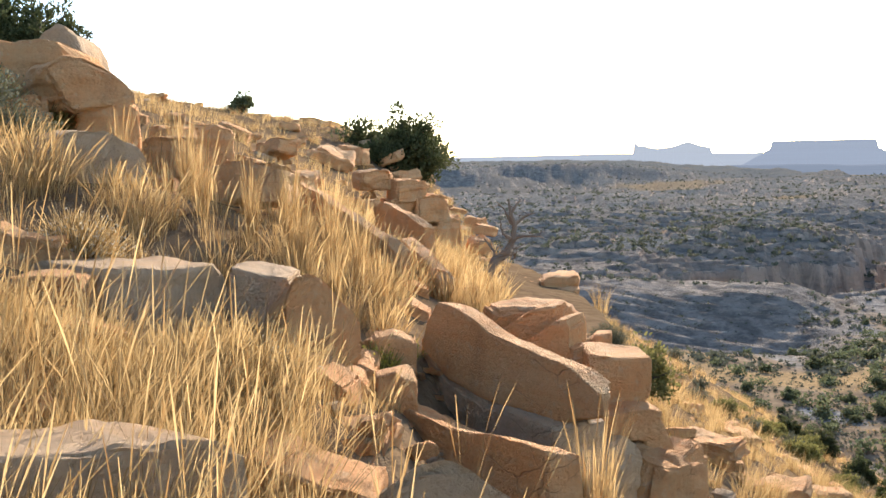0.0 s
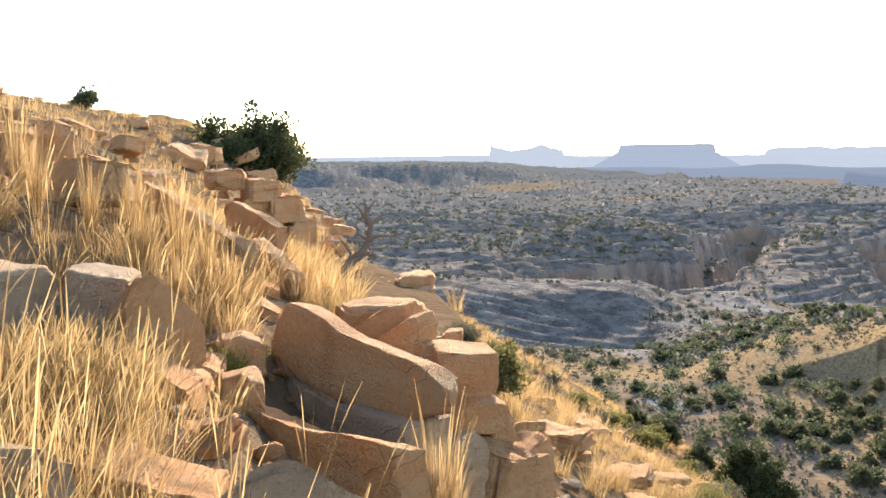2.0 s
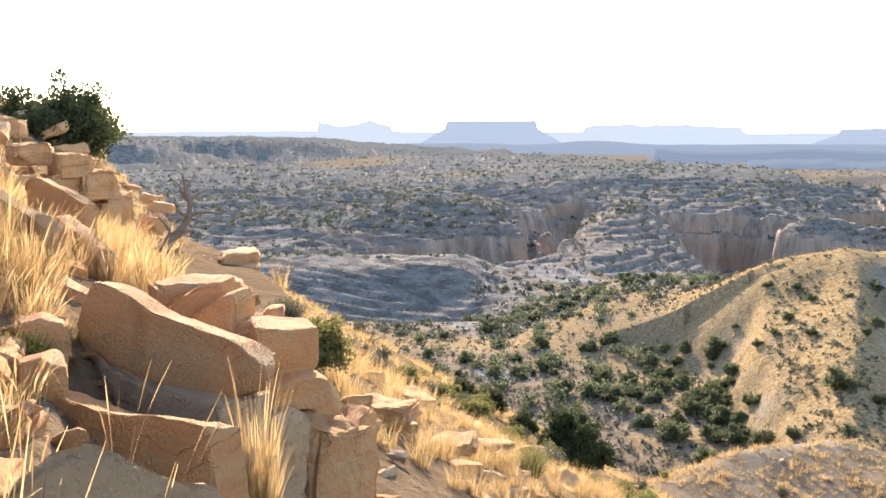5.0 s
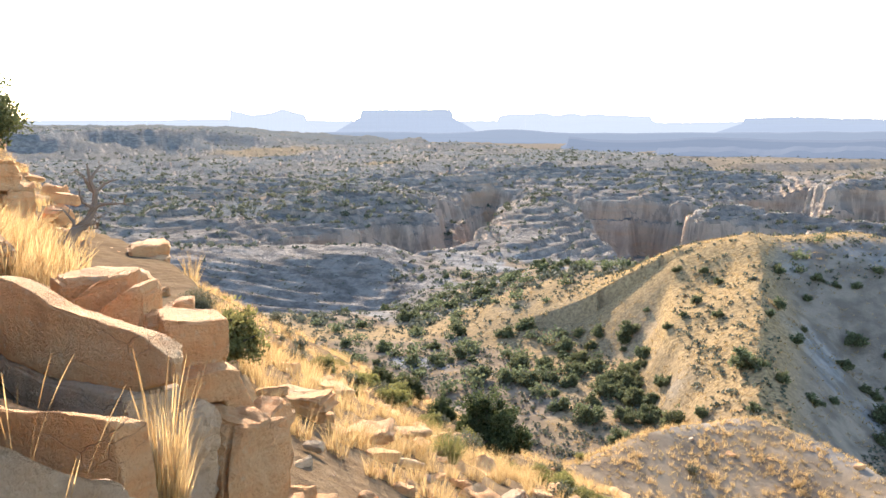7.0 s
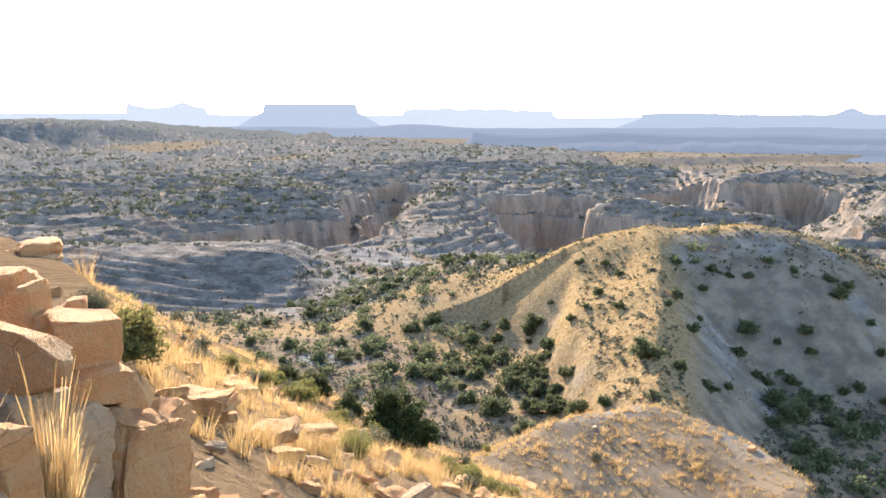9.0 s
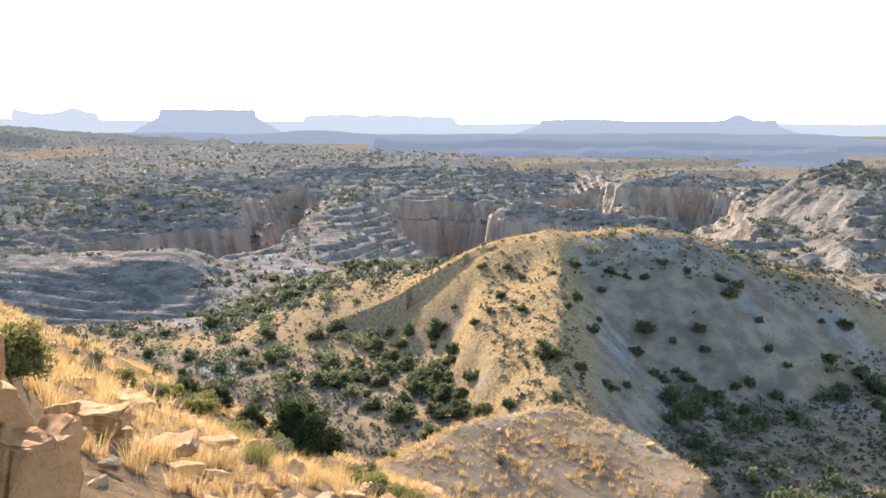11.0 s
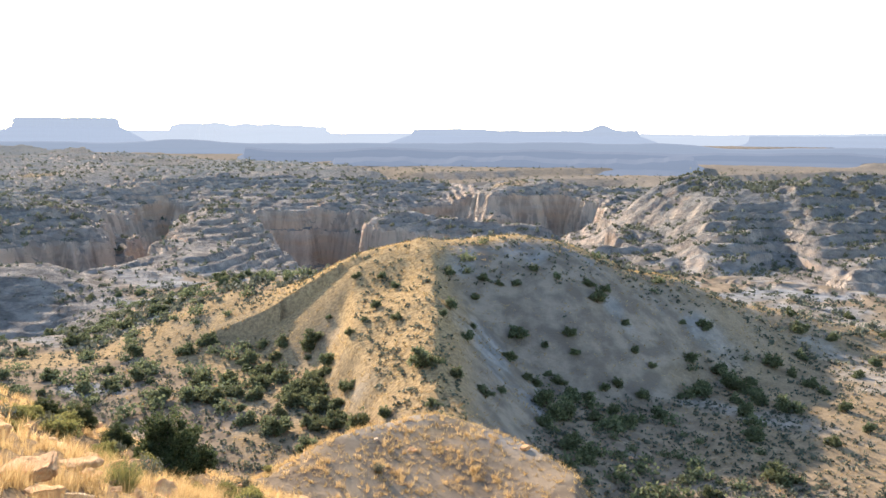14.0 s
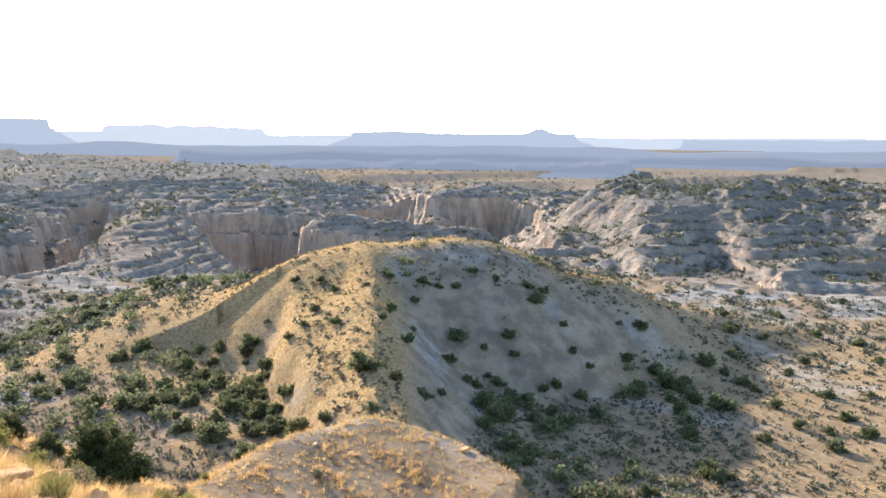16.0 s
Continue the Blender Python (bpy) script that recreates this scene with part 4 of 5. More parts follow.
strew("ridge_stone", "pale stone lying on the bare ridge", "stones on the ridge", 60, (36, 60), (74, 130), (0.3, 1.3), lambda x, y, r: True, 15)


# ---- dry grass ----
def grass(name, label, roots, blades, height, width, segs, spread, seed, lean=0.35, heads=0.0):
    """Tufts of bent blades, each blade a tapering strip; roots: rows of x, y, z, scale."""
    r = np.random.default_rng(seed)
    roots = np.repeat(np.asarray(roots), blades, axis=0)
    n = len(roots)
    ang = r.uniform(0, 2 * np.pi, n)
    rad = spread * np.sqrt(r.random(n)) * roots[:, 3]
    h = height * roots[:, 3] * r.uniform(0.45, 1.1, n)
    base = roots[:, :3] + np.stack([rad * np.cos(ang), rad * np.sin(ang), np.full(n, -0.03)], 1)
    tilt = lean * (0.25 + rad / np.maximum(spread * roots[:, 3], 1e-6)) * r.uniform(0.3, 1.3, n)
    dirv = np.stack([np.cos(ang + r.normal(0, 0.6, n)), np.sin(ang + r.normal(0, 0.6, n))], 1)
    dirv[:, 0] += 0.25
    face = r.uniform(0, np.pi, n)
    wv = np.stack([np.cos(face), np.sin(face), np.zeros(n)], 1)
    isheads = r.random(n) < heads
    h = np.where(isheads, h * 1.25, h)
    verts = np.zeros((n, segs + 1, 2, 3))
    for k in range(segs + 1):
        t = k / segs
        mid = base.copy()
        bend = tilt * h * t * (0.35 + 0.9 * t)
        mid[:, :2] += dirv * bend[:, None]
        mid[:, 2] += h * t * (1 - 0.22 * tilt * t)
        w = width * (1 - 0.85 * t) * (0.6 + 0.4 * roots[:, 3])
        if heads > 0 and k in (segs - 1, segs):
            w = np.where(isheads, width * (2.6 if k == segs - 1 else 0.9), w)
        verts[:, k, 0], verts[:, k, 1] = mid - wv * w[:, None] / 2, mid + wv * w[:, None] / 2
    b = np.arange(n)[:, None] * (segs + 1) * 2 + np.arange(segs)[None, :] * 2
    faces = np.stack([b, b + 1, b + 3, b + 2], -1).reshape(-1, 4)
    ob = new(name, mesh_of(name, verts.reshape(-1, 3), faces, STRAW, True))
    return tagged(ob, label, "grass", "", "stuff")


def roots_in(count, az_range, d_range, keep, seed, scale=(0.6, 1.15)):
    r = np.random.default_rng(seed)
    az = np.radians(r.uniform(*az_range, count))
    d = np.sqrt(r.uniform(d_range[0] ** 2, d_range[1] ** 2, count))
    x, y = d * np.sin(az), d * np.cos(az)
    ok = keep(x, y, r.random(count))
    x, y = x[ok], y[ok]
    return np.stack([x, y, land(x, y), r.uniform(*scale, len(x))], 1)


def thicket(x, y, size, seed):
    return fbm(x, y, size, 3, seed) * 0.5 + 0.5


grass("tall_grass", "tall golden dry bunch grass with seed heads beside the rocks",
      roots_in(370, (-30, 6), (1.9, 4.7), lambda x, y, q: (x < -0.2 - 0.09 * y) & (q < 1.5 * thicket(x, y, 1.4, 91)), 21, (0.5, 1.2)), 100, 0.42, 0.0023, 4, 0.13, 22, 0.34, 0.25)
grass("slab_grass", "golden dry grass standing before the broad flat slab", roots_in(220, (-30, -8), (4.4, 5.3), lambda x, y, q: (x < -0.75) & (q < 1.6 * thicket(x, y, 1.0, 87)), 37, (0.6, 1.05)), 60, 0.34, 0.003, 4, 0.13, 38, 0.34, 0.25)
grass("low_grass", "thin dry grass between the flat slabs", roots_in(260, (-30, 2), (4.6, 7.5), lambda x, y, q: (x < -0.35) & (q < 1.2 * thicket(x, y, 1.2, 89)), 31, (0.5, 1.0)), 40, 0.26, 0.005, 4, 0.14, 32, 0.35, 0.15)
grass("hillside_grass", "golden dry bunch grass over the hillside above the outcrop",
      roots_in(1500, (-32, 6), (7.0, 17), lambda x, y, q: (x < np.where(y > 9, 0.6, -0.3)) & (q < (2.4 * thicket(x, y, 2.4, 92) - 0.75) * np.where(x < -2.4, 0.85, 1.0)), 22, (0.5, 1.1)), 90, 0.42, 0.0042, 4, 0.15, 23, 0.36, 0.25)
grass("far_hillside_grass", "golden dry grass on the upper hillside", roots_in(3000, (-33, 4), (16, 62), lambda x, y, q: q < 1.7 * thicket(x, y, 5, 93) - 0.2, 24, (0.6, 1.1)), 18, 0.42, 0.02, 2, 0.22, 25)
grass("slope_grass", "golden dry bunch grass on the steep slope below the outcrop",
      roots_in(1700, (3, 48), (7.5, 26), lambda x, y, q: (x > bench_edge(y) + 0.1) & (q < 3.0 * thicket(x, y, 1.8, 94) - 1.25), 26, (0.45, 1.4)), 70, 0.48, 0.009, 3, 0.11, 27, 0.36)
grass("lower_slope_grass", "golden dry bunch grass on the lower slope",
      roots_in(5600, (8, 50), (26, 92), lambda x, y, q: (x > bench_edge(y) + 0.8) & (q < 2.8 * thicket(x, y, 2.6, 94) - 1.0), 33, (0.6, 1.7)), 30, 0.46, 0.022, 2, 0.15, 34, 0.42)
TUFTS = roots_in(38000, (24, 78), (66, 250), lambda x, y, q: (q < 1.3 * thicket(x, y, 14, 95)) & (np.abs(mound(x, y) - land(x, y)) < 2.2) & ((along(x, y, RIDGE)[0] < 3) | (q < 0.4)) | (q < 0.2), 28, (0.6, 1.2))
grass("ridge_grass", "low golden bunch grass dotted over the rounded hill", TUFTS, 6, 0.40, 0.10, 1, 0.2, 29, 0.8)

grass("knob_grass", "low dry bunch grass on the pale bare knob", roots_in(4600, (32, 66), (60, 118), lambda x, y, q: q < 1.5 * thicket(x, y, 4, 88), 35, (0.5, 1.3)), 12, 0.36, 0.05, 1, 0.18, 36, 0.8)

grass("front_grass", "golden dry grass before the broad flat slab", roots_in(70, (-34, -14), (1.7, 2.7), lambda x, y, q: q < 1.5 * thicket(x, y, 0.8, 86), 45, (0.6, 1.1)), 70, 0.46, 0.0018, 4, 0.12, 46, 0.3, 0.2)
grass("grass_stalks", "tall thin dry grass stalks with feathery seed heads", roots_in(150, (-31, 5), (1.8, 4.6), lambda x, y, q: q < np.where(x < -0.15 - 0.08 * y, 1.0, 0.16), 43, (0.6, 1.1)), 7, 0.85, 0.0026, 6, 0.06, 44, 0.22, 0.75)

# single bunches that stand out
BUNCHES = [(0.82, 4.98, 1.2), (0.90, 5.12, 0.95), (-1.05, 8.4, 1.2), (-0.75, 8.0, 1.1), (-1.45, 8.5, 1.2), (-1.2, 7.7, 1.0), (-0.55, 7.6, 0.9), (-1.7, 8.0, 1.0), (0.35, 9.6, 0.8), (0.55, 9.9, 0.8), (0.1, 10.5, 1.0), (-2.6, 9.2, 1.2), (-3.4, 9.6, 1.2), (-4.6, 13.0, 1.6), (-4.0, 13.6, 1.5), (-2.1, 7.9, 1.0), (-0.9, 7.2, 0.8)]
grass("bunch_grass", "upright clumps of golden bunch grass between the slabs", [(x, y, ground_z(x, y), s) for x, y, s in BUNCHES], 340, 0.60, 0.003, 5, 0.055, 30, 0.13, 0.12)


# ---- trees and bushes ----
def tube(bm, pts, radii, sides=6):
    """A bent tapering limb through pts."""
    rings = []
    for i, p in enumerate(pts):
        ahead = (pts[min(i + 1, len(pts) - 1)] - pts[max(i - 1, 0)]).normalized()
        a = ahead.orthogonal().normalized()
        b = ahead.cross(a)
        rings.append([bm.verts.new(p + (a * math.cos(t) + b * math.sin(t)) * radii[i]) for t in (2 * math.pi * k / sides for k in range(sides))])
    for lo, hi in zip(rings[:-1], rings[1:]):
        off = min(range(sides), key=lambda o: (hi[o].co - lo[0].co).length)
        for k in range(sides):
            bm.faces.new((lo[k], lo[(k + 1) % sides], hi[(k + 1 + off) % sides], hi[(k + off) % sides]))
    bm.faces.new(rings[-1])
    bm.faces.new(rings[0][::-1])


def limb(rnd, start, way, length, wobble, steps=6):
    pts, p, d = [start.copy()], start.copy(), way.normalized()
    for _ in range(steps):
        d = (d + Vector((rnd.gauss(0, wobble), rnd.gauss(0, wobble), rnd.gauss(0, wobble * 0.7)))).normalized()
        p = p + d * (length / steps)
        pts.append(p.copy())
    return pts


def juniper_meshes(seed, radius, height, leaves, leaf, boughs=9, mat=None):
    """Trunk mesh and crown mesh of one juniper."""
    rnd, r = random.Random(seed), np.random.default_rng(seed)
    bm = bmesh.new()
    fork = Vector((0, 0, height * 0.12))
    tube(bm, [Vector((0, 0, -0.3)), Vector((0.03, 0.02, 0.1)), fork], [radius * 0.11, radius * 0.085, radius * 0.07])
    centres, weights = [], []
    for k in range(boughs):
        a = 2.4 * k + rnd.random() * 0.6
        e = math.asin(rnd.uniform(0.08, 0.98))
        way = Vector((math.cos(a) * math.cos(e) * radius, math.sin(a) * math.cos(e) * radius, math.sin(e) * height))
        pts = limb(rnd, fork, way, way.length * rnd.uniform(0.62, 0.92), 0.18)
        tube(bm, pts, [radius * 0.055 * (1 - i / 7.5) for i in range(len(pts))], 5)
        for i in (2, 3, 4, 5, 6):
            centres.append(pts[i])
            weights.append(0.6 + 0.2 * i)
    me_t = bpy.data.meshes.new("trunk")
    bm.to_mesh(me_t)
    bm.free()
    me_t.materials.append(BARK)
    c = np.array([tuple(p) for p in centres])
    w = np.array(weights) / sum(weights)
    # sprays of foliage in lumps round the boughs, fewer inside
    lumps = 4 * len(c)
    lc = c[r.choice(len(c), lumps, p=w)] + np.clip(r.normal(0, 0.17, (lumps, 3)), -0.26, 0.26) * radius * (1, 1, 0.8)
    lc[:, 2] = np.maximum(lc[:, 2], height * 0.05)
    wide = np.linalg.norm(lc / (radius * 0.9, radius * 0.9, height * 1.15), axis=1)
    lc /= np.maximum(wide / r.uniform(0.62, 1.12, lumps), 1)[:, None]
    which = r.integers(lumps, size=leaves)
    dirs = r.normal(size=(leaves, 3))
    dirs /= np.linalg.norm(dirs, axis=1)[:, None]
    big = r.uniform(0.07, 0.22, lumps)
    p = lc[which] + dirs * (radius * big[which] * r.random(leaves) ** 0.4)[:, None] * (1, 1, 0.75)
    out = dirs + r.normal(0, 0.5, (leaves, 3)) + (0, 0, 0.5)
    out /= np.linalg.norm(out, axis=1)[:, None]
    side = np.cross(out, r.normal(size=(leaves, 3)))
    side /= np.maximum(np.linalg.norm(side, axis=1), 1e-6)[:, None]
    ln = leaf * r.uniform(0.6, 1.4, leaves)[:, None]
    verts = np.stack([p - side * ln * 0.32, p + side * ln * 0.32, p + out * ln + side * ln * 0.12, p + out * ln - side * ln * 0.16], 1)
    faces = np.arange(leaves * 4).reshape(-1, 4)
    return me_t, mesh_of("crown", verts.reshape(-1, 3), faces, mat or GREEN, False)


def plant_tree(meshes, x, y, size, turn, label, group="", name="juniper_tree", sink=0.05, parts=("trunk", "crown")):
    ob = tagged(new(name), label, "tree" if "tree" in name else "bush", group)
    ob.matrix_world = pose(x, y, ground_z(x, y) - sink, 0, 0, turn) @ Matrix.Scale(size, 4)
    for key, me in zip(parts, meshes):
        child(key, me, ob)
    return ob


NEAR_JUNIPER = juniper_meshes(1, 1.0, 1.6, 26000, 0.05, 18)
RIDGE_JUNIPER = juniper_meshes(2, 1.0, 0.85, 40000, 0.04, 24)
OLIVE_SHRUB = juniper_meshes(3, 1.0, 0.85, 5000, 0.07, 14, EPHEDRA)
FAR_JUNIPERS = [juniper_meshes(10 + k, 1.0, 1.0 + 0.12 * (k % 4), 1300, 0.15, 8, MID_GREEN) for k in range(6)]

HILL_TREES = [(112.6, 128.5), (110.5, 122.3), (103, 132.8), (102.2, 118.1), (98.5, 108.8), (93.2, 114.6), (86.3, 90.7), (111.4, 134.8), (97, 114.9), (77.9, 78.9), (75.5, 85.8), (76.6, 91.7), (120.8, 118.6), (126.1, 114.9), (130.7, 110.5), (136.1, 110.9), (138.1, 106.9), (121.5, 112.6), (128, 112.3), (143.8, 103.2), (146.9, 101.5), (106.4, 104.3), (111.1, 103.4), (123.4, 104), (125.6, 99.3), (130.7, 97.7), (129, 95.1), (140.5, 90), (162, 93.1), (144.6, 95.3), (103, 97.4), (101.9, 101.7), (122.4, 96), (122.8, 93.8), (128.6, 88.1), (124, 88.8), (131.1, 87.6), (115.5, 95.1), (117.2, 94.1), (143.3, 80.7), (140.8, 80.8), (141.2, 86.9), (88.3, 85.1), (92.8, 83.9), (99.1, 86.3)]
SHADE_TREES = [(104.1, 82.1), (109.3, 84.1), (111.8, 83.2), (116.4, 81.8), (119.3, 79.6), (120.4, 78.2), (123, 82.3), (111.9, 87.9), (100.3, 74.9), (99.8, 71.2), (103.6, 76.5), (129.1, 77.7), (171.8, 78.4), (155.1, 78.9), (154.7, 75.9), (160.4, 77.2), (146.3, 79.7), (157.9, 82.2), (166.3, 90.6), (212.7, 93.1), (153, 72.8), (146.8, 72.8), (148.5, 70), (140.3, 67.9), (129.7, 61.1), (147.7, 63.8), (167.6, 68.7), (198, 84.5), (184.8, 78), (117.8, 51.3), (86.5, 89.4), (123.2, 103.8), (142.1, 100), (115.9, 99.3), (120.2, 89.3), (133.5, 84), (153.6, 86.3)]
FLAT_TREES = [(135.7, 51.9), (146.3, 50.1), (147.4, 45.6), (139.8, 42.2), (150.1, 40.4), (116, 50.5), (105.3, 54.9), (129.9, 61.4), (142.3, 69.1), (149.6, 65.1), (172.2, 74.3), (180.7, 64.9), (164.4, 64.6), (154.6, 57), (168.6, 53.6), (156.9, 46), (194.4, 66.9), (203.2, 79.2), (205.6, 90.1), (277.1, 116.1), (277.8, 85.1), (173.7, 47.2), (207.5, 55.2), (225.6, 75.3), (252.3, 93.9), (226.9, 65.1)]
BASIN_TREES = [(94.2, 197.8), (79.2, 162.7), (73.8, 173.1), (103.6, 220.9), (118.3, 220.6), (102.5, 195.5), (102.7, 200.2), (89.7, 153.7), (124.4, 205.7), (95.4, 143.2), (96.8, 138.7), (84.2, 152.7), (80.9, 131.1), (76.3, 132.7), (66.6, 128.2), (69.7, 124.7), (70.3, 144.6), (76.9, 118), (75.5, 121.5), (70.3, 102.7), (68.8, 93.4), (83.1, 116.6), (85.9, 115.9), (89.5, 117.6), (91.6, 118), (84.5, 111.8), (81.4, 103.4), (80.6, 105.9), (96.6, 131.3), (98.8, 131.6), (75.7, 90.6), (87, 124.7), (88.5, 132), (89.3, 138.8), (72.3, 122.2), (78.9, 111.5), (82.1, 124.1), (70.3, 154.9), (80.6, 194.9), (88.2, 227.4), (91.6, 207.8), (67, 186.8), (72.5, 214.8)]
plant_tree(RIDGE_JUNIPER, -2.2, 41.9, 3.45, 20, "broad dark green juniper on the hill's skyline", "", "juniper_tree", 0.7)
plant_tree(NEAR_JUNIPER, 22.2, 41.2, 2.35, 75, "dense green juniper low on the grassy slope")
plant_tree(FAR_JUNIPERS[2], -9.6, 44.5, 0.85, 140, "small open juniper on the skyline", "", "juniper_tree")
plant_tree(RIDGE_JUNIPER, -9.3, 18.0, 1.75, 200, "dark juniper behind the boulders at the hilltop")
plant_tree(NEAR_JUNIPER, -8.1, 18.3, 1.35, 10, "dark juniper behind the boulders at the hilltop")
plant_tree(NEAR_JUNIPER, 20.2, 43.5, 1.05, 200, "dark green juniper bush beside a taller juniper")
plant_tree(NEAR_JUNIPER, 20.0, 47.6, 1.1, 300, "dark green juniper bush low on the grassy slope")
plant_tree(NEAR_JUNIPER, 19.2, 49.5, 0.9, 100, "dark green juniper bush low on the grassy slope")
SLOPE_BRUSH = [(23.0, 35.4, 1.9), (23.9, 34.9, 1.6), (22.3, 36.2, 1.2), (18.6, 46.0, 1.8), (17.2, 46.8, 1.5), (19.5, 39.0, 1.8), (18.2, 40.5, 1.5), (24.5, 40.0, 1.5), (17.0, 42.5, 1.9), (15.5, 43.5, 1.6), (14.0, 44.5, 1.6), (25.0, 36.0, 1.6), (26.0, 36.5, 1.5), (24.2, 35.6, 1.3), (27.2, 36.0, 1.1), (28.5, 44.0, 1.2), (12.5, 36.0, 1.1), (11.0, 38.0, 1.0), (16.5, 36.5, 1.0), (20.0, 35.0, 1.1)]
treernd = random.Random(3)
for spots, low, high, text, group in ((HILL_TREES, 0.9, 1.6, "round dark green juniper on the grassy hill", "junipers on the hill"), (SHADE_TREES, 1.5, 2.8, "round dark green juniper on the shaded flank", "junipers on the shaded flank"), (FLAT_TREES, 1.2, 2.1, "round dark green juniper on the lit flat", "junipers on the flat"), (BASIN_TREES, 1.4, 2.6, "grey-green juniper on the basin floor", "junipers in the basin")):
    for x, y in spots:
        plant_tree(FAR_JUNIPERS[treernd.randrange(6)], x, y, treernd.uniform(low, high), treernd.uniform(0, 360), text, group)
made = 0
while made < 135:
    az, d = treernd.uniform(11, 42), math.sqrt(treernd.uniform(105 ** 2, 285 ** 2))
    x, y = polar(az, d)
    if fbm(np.array([x]), np.array([y]), 30, 2, 99)[0] < -0.05 or float(mound(np.array([x]), np.array([y]))[0]) > -36 or (d > 220 and az < 22):
        continue
    plant_tree(FAR_JUNIPERS[treernd.randrange(6)], x, y, treernd.uniform(0.8, 2.2), treernd.uniform(0, 360), "grey-green juniper on the basin floor", "junipers in the basin")
    made += 1



def brush_meshes(seed, stems, height, width, mat, leaf=0.0, leaves=0):
    """A low shrub of many fine upright stems, with small leaves or flower heads near their tips."""
    r = np.random.default_rng(seed)
    ang, rad = r.uniform(0, 2 * np.pi, stems), np.sqrt(r.random(stems))
    lean = rad * r.uniform(0.5, 1.1, stems)
    h = height * r.uniform(0.6, 1.05, stems) * (1 - 0.35 * rad ** 2)
    foot = np.stack([0.18 * width * rad * np.cos(ang), 0.18 * width * rad * np.sin(ang), np.full(stems, -0.05)], 1)
    tip = foot + np.stack([width * 0.45 * lean * np.cos(ang), width * 0.45 * lean * np.sin(ang), h], 1)
    mid = (foot + tip) / 2 + r.normal(0, 0.03 * width, (stems, 3)) - np.stack([0.1 * width * lean * np.cos(ang), 0.1 * width * lean * np.sin(ang), np.zeros(stems)], 1)
    f = r.uniform(0, np.pi, stems)
    wv = np.stack([np.cos(f), np.sin(f), np.zeros(stems)], 1) * 0.0032 * (1 + height)
    verts = np.stack([foot - wv, foot + wv, mid - wv * 0.8, mid + wv * 0.8, tip - wv * 0.4, tip + wv * 0.4], 1).reshape(-1, 3)
    b = np.arange(stems)[:, None] * 6 + np.array([0, 2])[None, :]
    me = mesh_of("stem_clump", verts, np.stack([b, b + 1, b + 3, b + 2], -1).reshape(-1, 4), mat[0], True)
    if not leaves:
        return [me]
    k = r.integers(stems, size=leaves)
    t = r.uniform(0.45, 1.02, leaves)[:, None]
    p = mid[k] + (tip[k] - mid[k]) * (t * 2 - 1) + r.normal(0, 0.02 * width, (leaves, 3))
    a, c = r.normal(size=p.shape), r.normal(size=p.shape)
    a /= np.linalg.norm(a, axis=1)[:, None]
    c = np.cross(a, c)
    c /= np.linalg.norm(c, axis=1)[:, None]
    s = leaf * r.uniform(0.5, 1.3, leaves)[:, None]
    lv = np.stack([p - a * s, p - c * s * 0.5, p + a * s, p + c * s * 0.5], 1).reshape(-1, 3)
    return [me, mesh_of("foliage", lv, np.arange(len(lv)).reshape(-1, 4), mat[1], False)]


SAGE = brush_meshes(1, 500, 0.9, 1.1, (BUSH, SAGE_LEAF), 0.022, 5200)
GREEN_BRUSH = brush_meshes(2, 1100, 0.8, 1.0, (EPHEDRA, EPHEDRA), 0.02, 1200)
SLOPE_SAGE = brush_meshes(5, 160, 0.9, 1.1, (BUSH, SAGE_LEAF), 0.05, 700)
SLOPE_BRUSH_MESH = brush_meshes(6, 420, 0.8, 1.0, (EPHEDRA, EPHEDRA), 0.03, 300)
SNAKEWEED = brush_meshes(3, 900, 0.42, 0.62, (STRAW, FLOWER), 0.010, 2200)
YELLOW_WEED = brush_meshes(4, 500, 0.34, 0.4, (EPHEDRA, YELLOW), 0.012, 1600)


def plant_brush(meshes, x, y, size, label, name, group=""):
    return plant_tree(meshes, x, y, size, 37.0 * x + 91.0 * y, label, group, name, 0.02, ("stem_clump", "foliage"))


plant_brush(SAGE, -4.3, 8.0, 0.95, "grey-green sagebrush beside a domed boulder", "sage_bush")
plant_brush(SAGE, -4.75, 8.6, 1.0, "grey-green sagebrush beside a domed boulder", "sage_bush")
plant_brush(SAGE, -4.0, 8.4, 0.7, "small grey-green sagebrush beside a domed boulder", "sage_bush")
plant_brush(GREEN_BRUSH, -5.1, 10.0, 1.0, "green brushy shrub behind the sagebrush", "joint_fir_bush")
plant_brush(GREEN_BRUSH, -4.6, 10.4, 0.9, "green brushy shrub behind the sagebrush", "joint_fir_bush")
plant_brush(SNAKEWEED, -2.55, 6.3, 1.15, "dry snakeweed with pale seed heads beside the slab", "snakeweed_bush")
plant_brush(SNAKEWEED, -2.2, 6.5, 0.9, "dry snakeweed with pale seed heads beside the slab", "snakeweed_bush")
plant_brush(SNAKEWEED, -0.95, 4.9, 0.8, "dry snakeweed with white seed heads before a shaded rock", "snakeweed_bush")
plant_brush(YELLOW_WEED, -0.5, 6.4, 1.0, "small yellow-flowered weed among the rocks", "yellow_weed")
plant_brush(YELLOW_WEED, -0.35, 6.9, 0.8, "small yellow-flowered weed among the rocks", "yellow_weed")
plant_brush(YELLOW_WEED, 0.86, 4.8, 0.7, "small yellow-flowered weed at the foot of bunch grass", "yellow_weed")
plant_tree(OLIVE_SHRUB, 2.75, 13.3, 0.78, 30, "yellow-green brushy shrub behind the outcrop", "", "joint_fir_bush")
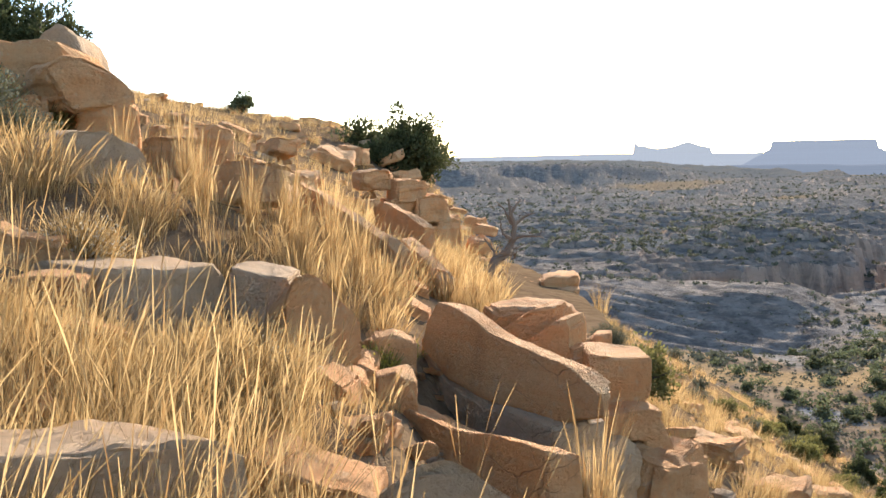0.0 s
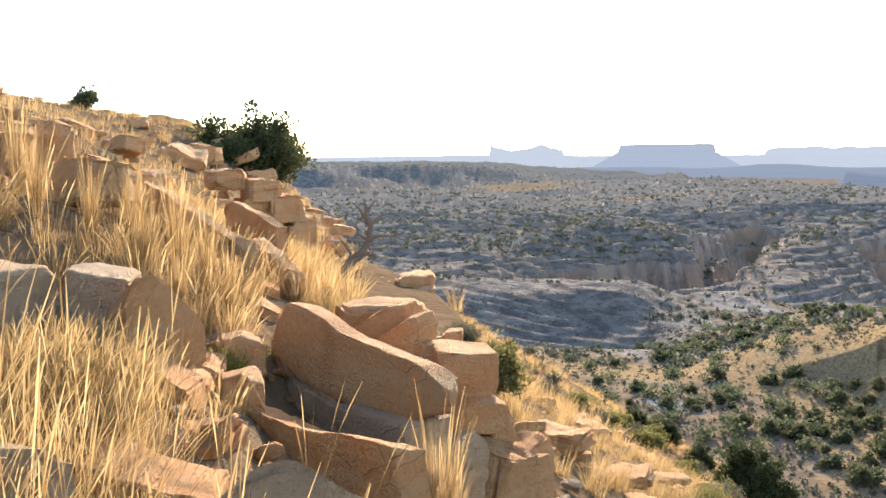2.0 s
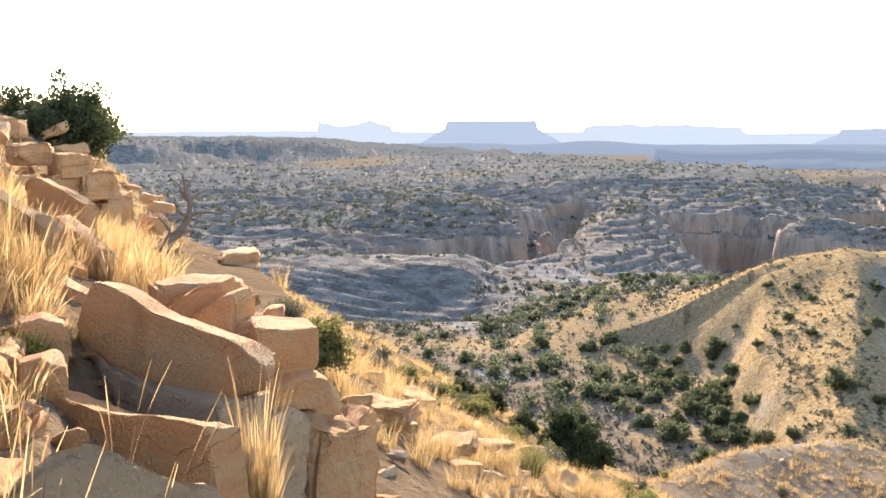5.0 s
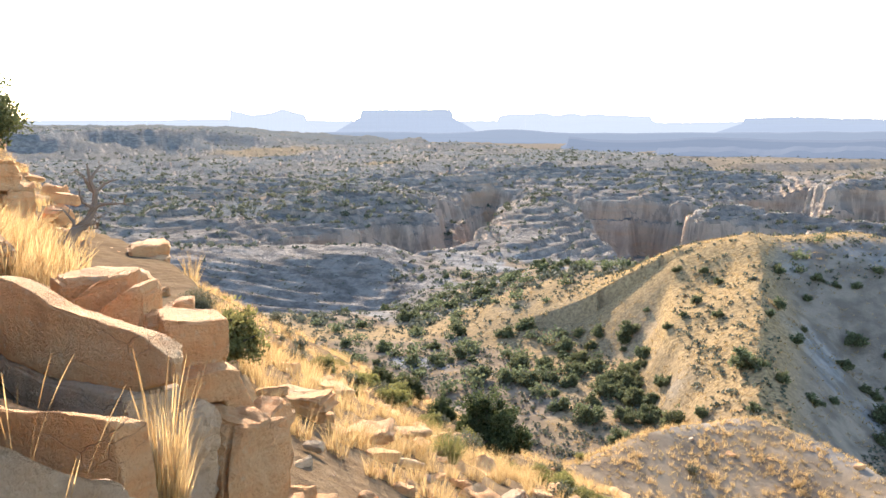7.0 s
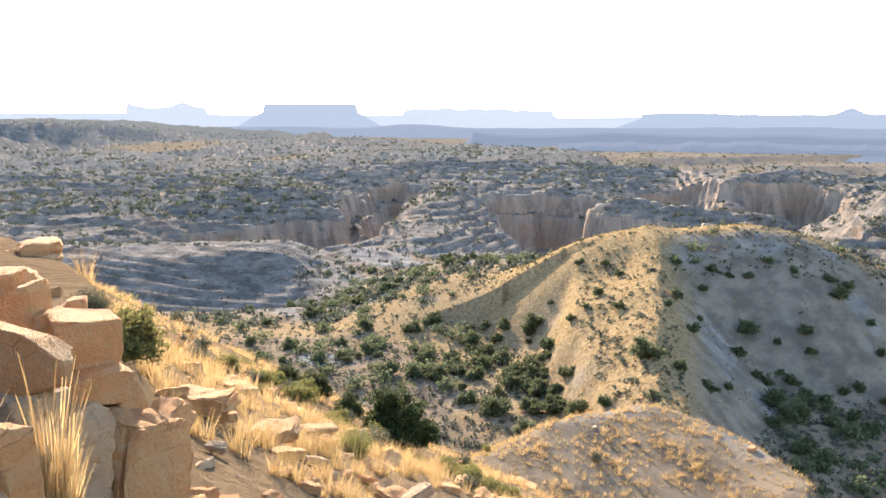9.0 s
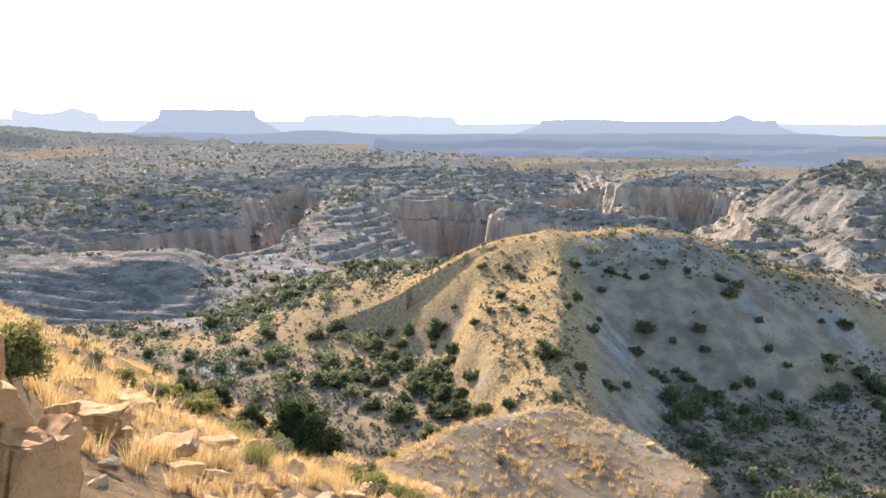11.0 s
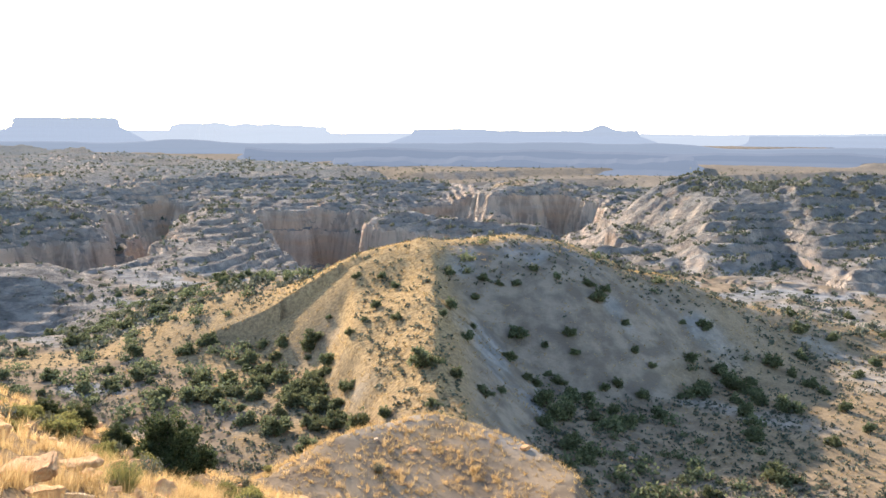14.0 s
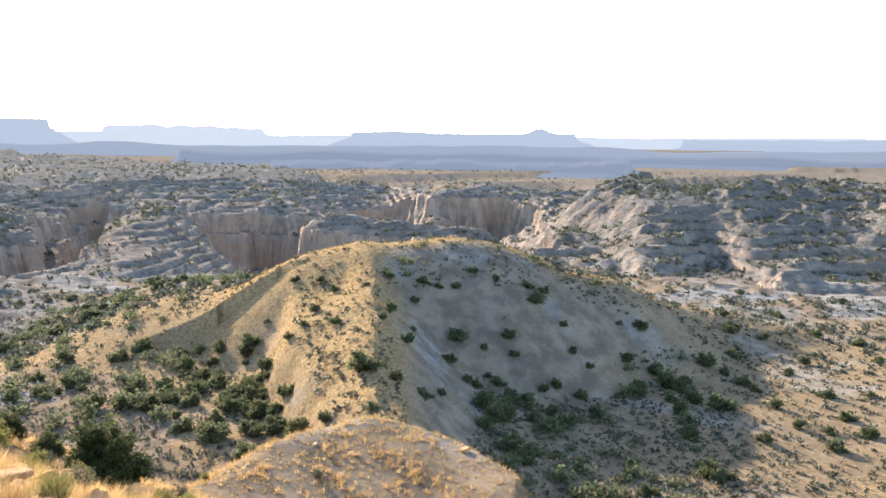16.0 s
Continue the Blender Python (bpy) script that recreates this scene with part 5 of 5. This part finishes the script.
plant_brush(SAGE, 2.2, 12.0, 0.5, "grey-green sagebrush behind the outcrop", "sage_bush")
for x, y, s in SLOPE_BRUSH:
    plant_tree(OLIVE_SHRUB, x, y, s * 0.6, 40 * x, "olive brushy shrub on the grassy slope", "shrubs on the slope", "slope_shrub")
for k in range(60):
    az, d = rng.uniform(14, 46), math.sqrt(rng.uniform(20 ** 2, 80 ** 2))
    x, y = polar(az, d)
    if x > bench_edge(y) + 1.5:
        plant_brush((SLOPE_BRUSH_MESH, SLOPE_SAGE, SLOPE_SAGE)[k % 3], x, y, rng.uniform(0.5, 1.2), "grey-olive low shrub in the slope's dry grass", "slope_shrub", "shrubs on the slope")


# ---- dead tree ----
def dead_tree(x, y, size):
    rnd = random.Random(5)
    ob = tagged(new("dead_tree"), "bare twisted dead juniper snag on the outcrop", "tree")
    ob.matrix_world = pose(x, y, ground_z(x, y) - 0.05, 0, 0, 0) @ Matrix.Scale(size, 4)
    bm = bmesh.new()
    trunk = [Vector(p) for p in ((0, 0, -0.2), (0.02, 0, 0.12), (0.14, 0.03, 0.3), (0.30, 0.02, 0.42), (0.40, 0, 0.62), (0.42, 0.02, 0.82), (0.36, 0, 1.0), (0.33, 0.02, 1.22))]
    tube(bm, trunk, [0.10, 0.085, 0.075, 0.065, 0.05, 0.04, 0.028, 0.012], 7)
    part("trunk", bm, DEAD_WOOD, ob)
    starts = [(1, (-1, 0.2, 0.5), 0.55), (2, (0.9, -0.3, 0.1), 0.75), (3, (1, 0.2, 0.15), 0.6), (4, (1, 0.1, 0.6), 0.5), (4, (-0.7, 0.2, 0.8), 0.4), (5, (0.8, 0, 0.9), 0.4), (5, (-0.6, 0.1, 0.9), 0.45), (6, (0.5, 0.1, 1), 0.3), (2, (-0.5, 0.5, 0.7), 0.4)]
    for i, way, ln in starts:
        bm = bmesh.new()
        pts = limb(rnd, trunk[i], Vector(way), ln, 0.3)
        tube(bm, pts, [0.032 * (1 - k / 7.2) for k in range(len(pts))], 5)
        for k in (2, 3, 4, 5):
            twig = limb(rnd, pts[k], Vector((rnd.uniform(-1, 1), rnd.uniform(-0.5, 0.5), rnd.uniform(0, 1))), ln * 0.45, 0.35, 4)
            tube(bm, twig, [0.010, 0.008, 0.006, 0.004, 0.002], 4)
        part("branch", bm, DEAD_WOOD, ob)
    return ob


dead_tree(0.92, 19.6, 1.45)


# ---- far woods: junipers on the tableland and canyon rims ----
def far_woods(name, label, count, az_range, d_range, size, keep, seed, leaves=9, leaf=0.42, mat=None):
    r = np.random.default_rng(seed)
    az = np.radians(r.uniform(*az_range, count))
    d = d_range[0] * (d_range[1] / d_range[0]) ** r.random(count)
    x, y = d * np.sin(az), d * np.cos(az)
    z = land(x, y)
    zx, zy = land(x + 2, y) - z, land(x, y + 2) - z
    ok = (np.hypot(zx, zy) < 1.3) & keep(x, y, d, r.random(count))
    base = np.stack([x, y, z], 1)[ok]
    n = len(base)
    s = size * r.uniform(0.45, 1.25, n)
    pts = np.repeat(base, leaves, 0)
    ss = np.repeat(s, leaves)
    off = r.normal(0, 0.42, (n * leaves, 3))
    off[:, 2] = np.abs(off[:, 2]) * 0.9 + 0.1
    p = pts + off * ss[:, None]
    a, b = r.normal(size=p.shape), r.normal(size=p.shape)
    a /= np.linalg.norm(a, axis=1)[:, None]
    b = np.cross(a, b)
    b /= np.linalg.norm(b, axis=1)[:, None]
    k = (ss * leaf)[:, None]
    verts = np.stack([p - a * k, p - b * k * 0.8, p + a * k, p + b * k * 0.8], 1).reshape(-1, 3)
    ob = new(name, mesh_of(name, verts, np.arange(len(verts)).reshape(-1, 4), mat or HAZED_GREEN, False))
    return tagged(ob, label, "woodland", "", "stuff")


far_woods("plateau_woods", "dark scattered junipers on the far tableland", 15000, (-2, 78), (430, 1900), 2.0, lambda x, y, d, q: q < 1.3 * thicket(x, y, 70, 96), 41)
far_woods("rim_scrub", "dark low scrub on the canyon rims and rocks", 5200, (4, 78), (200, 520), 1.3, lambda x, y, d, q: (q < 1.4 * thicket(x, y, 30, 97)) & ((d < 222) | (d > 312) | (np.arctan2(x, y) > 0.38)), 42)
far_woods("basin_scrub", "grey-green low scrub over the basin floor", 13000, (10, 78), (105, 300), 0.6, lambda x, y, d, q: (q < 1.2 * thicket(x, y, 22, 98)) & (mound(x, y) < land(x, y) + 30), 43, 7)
far_woods("knoll_woods", "dark junipers over the rocky knoll across the canyon", 3000, (52, 79), (330, 700), 1.45, lambda x, y, d, q: q < 1.5 * thicket(x, y, 40, 90), 44)
far_woods("basin_junipers", "green round junipers scattered over the basin floor", 310, (10, 42), (135, 290), 1.9, lambda x, y, d, q: (q < 1.5 * thicket(x, y, 30, 99)) & (mound(x, y) < -36) & ((d < 220) | (np.arctan2(x, y) > 0.38)), 45, 110, 0.15, MID_GREEN)
far_woods("flank_junipers", "dark green junipers scattered over the shaded flank", 120, (45.5, 66), (112, 200), 1.9, lambda x, y, d, q: (q < 1.3 * thicket(x, y, 26, 55)) & (along(x, y, RIDGE)[0] > 4), 46, 110, 0.15, MID_GREEN)
far_woods("flank_scrub", "low grey-green scrub dotted over the hill's flanks", 5200, (38, 70), (100, 215), 0.42, lambda x, y, d, q: (q < 1.0 * thicket(x, y, 12, 56)) & (along(x, y, RIDGE)[0] > 3), 47, 9)
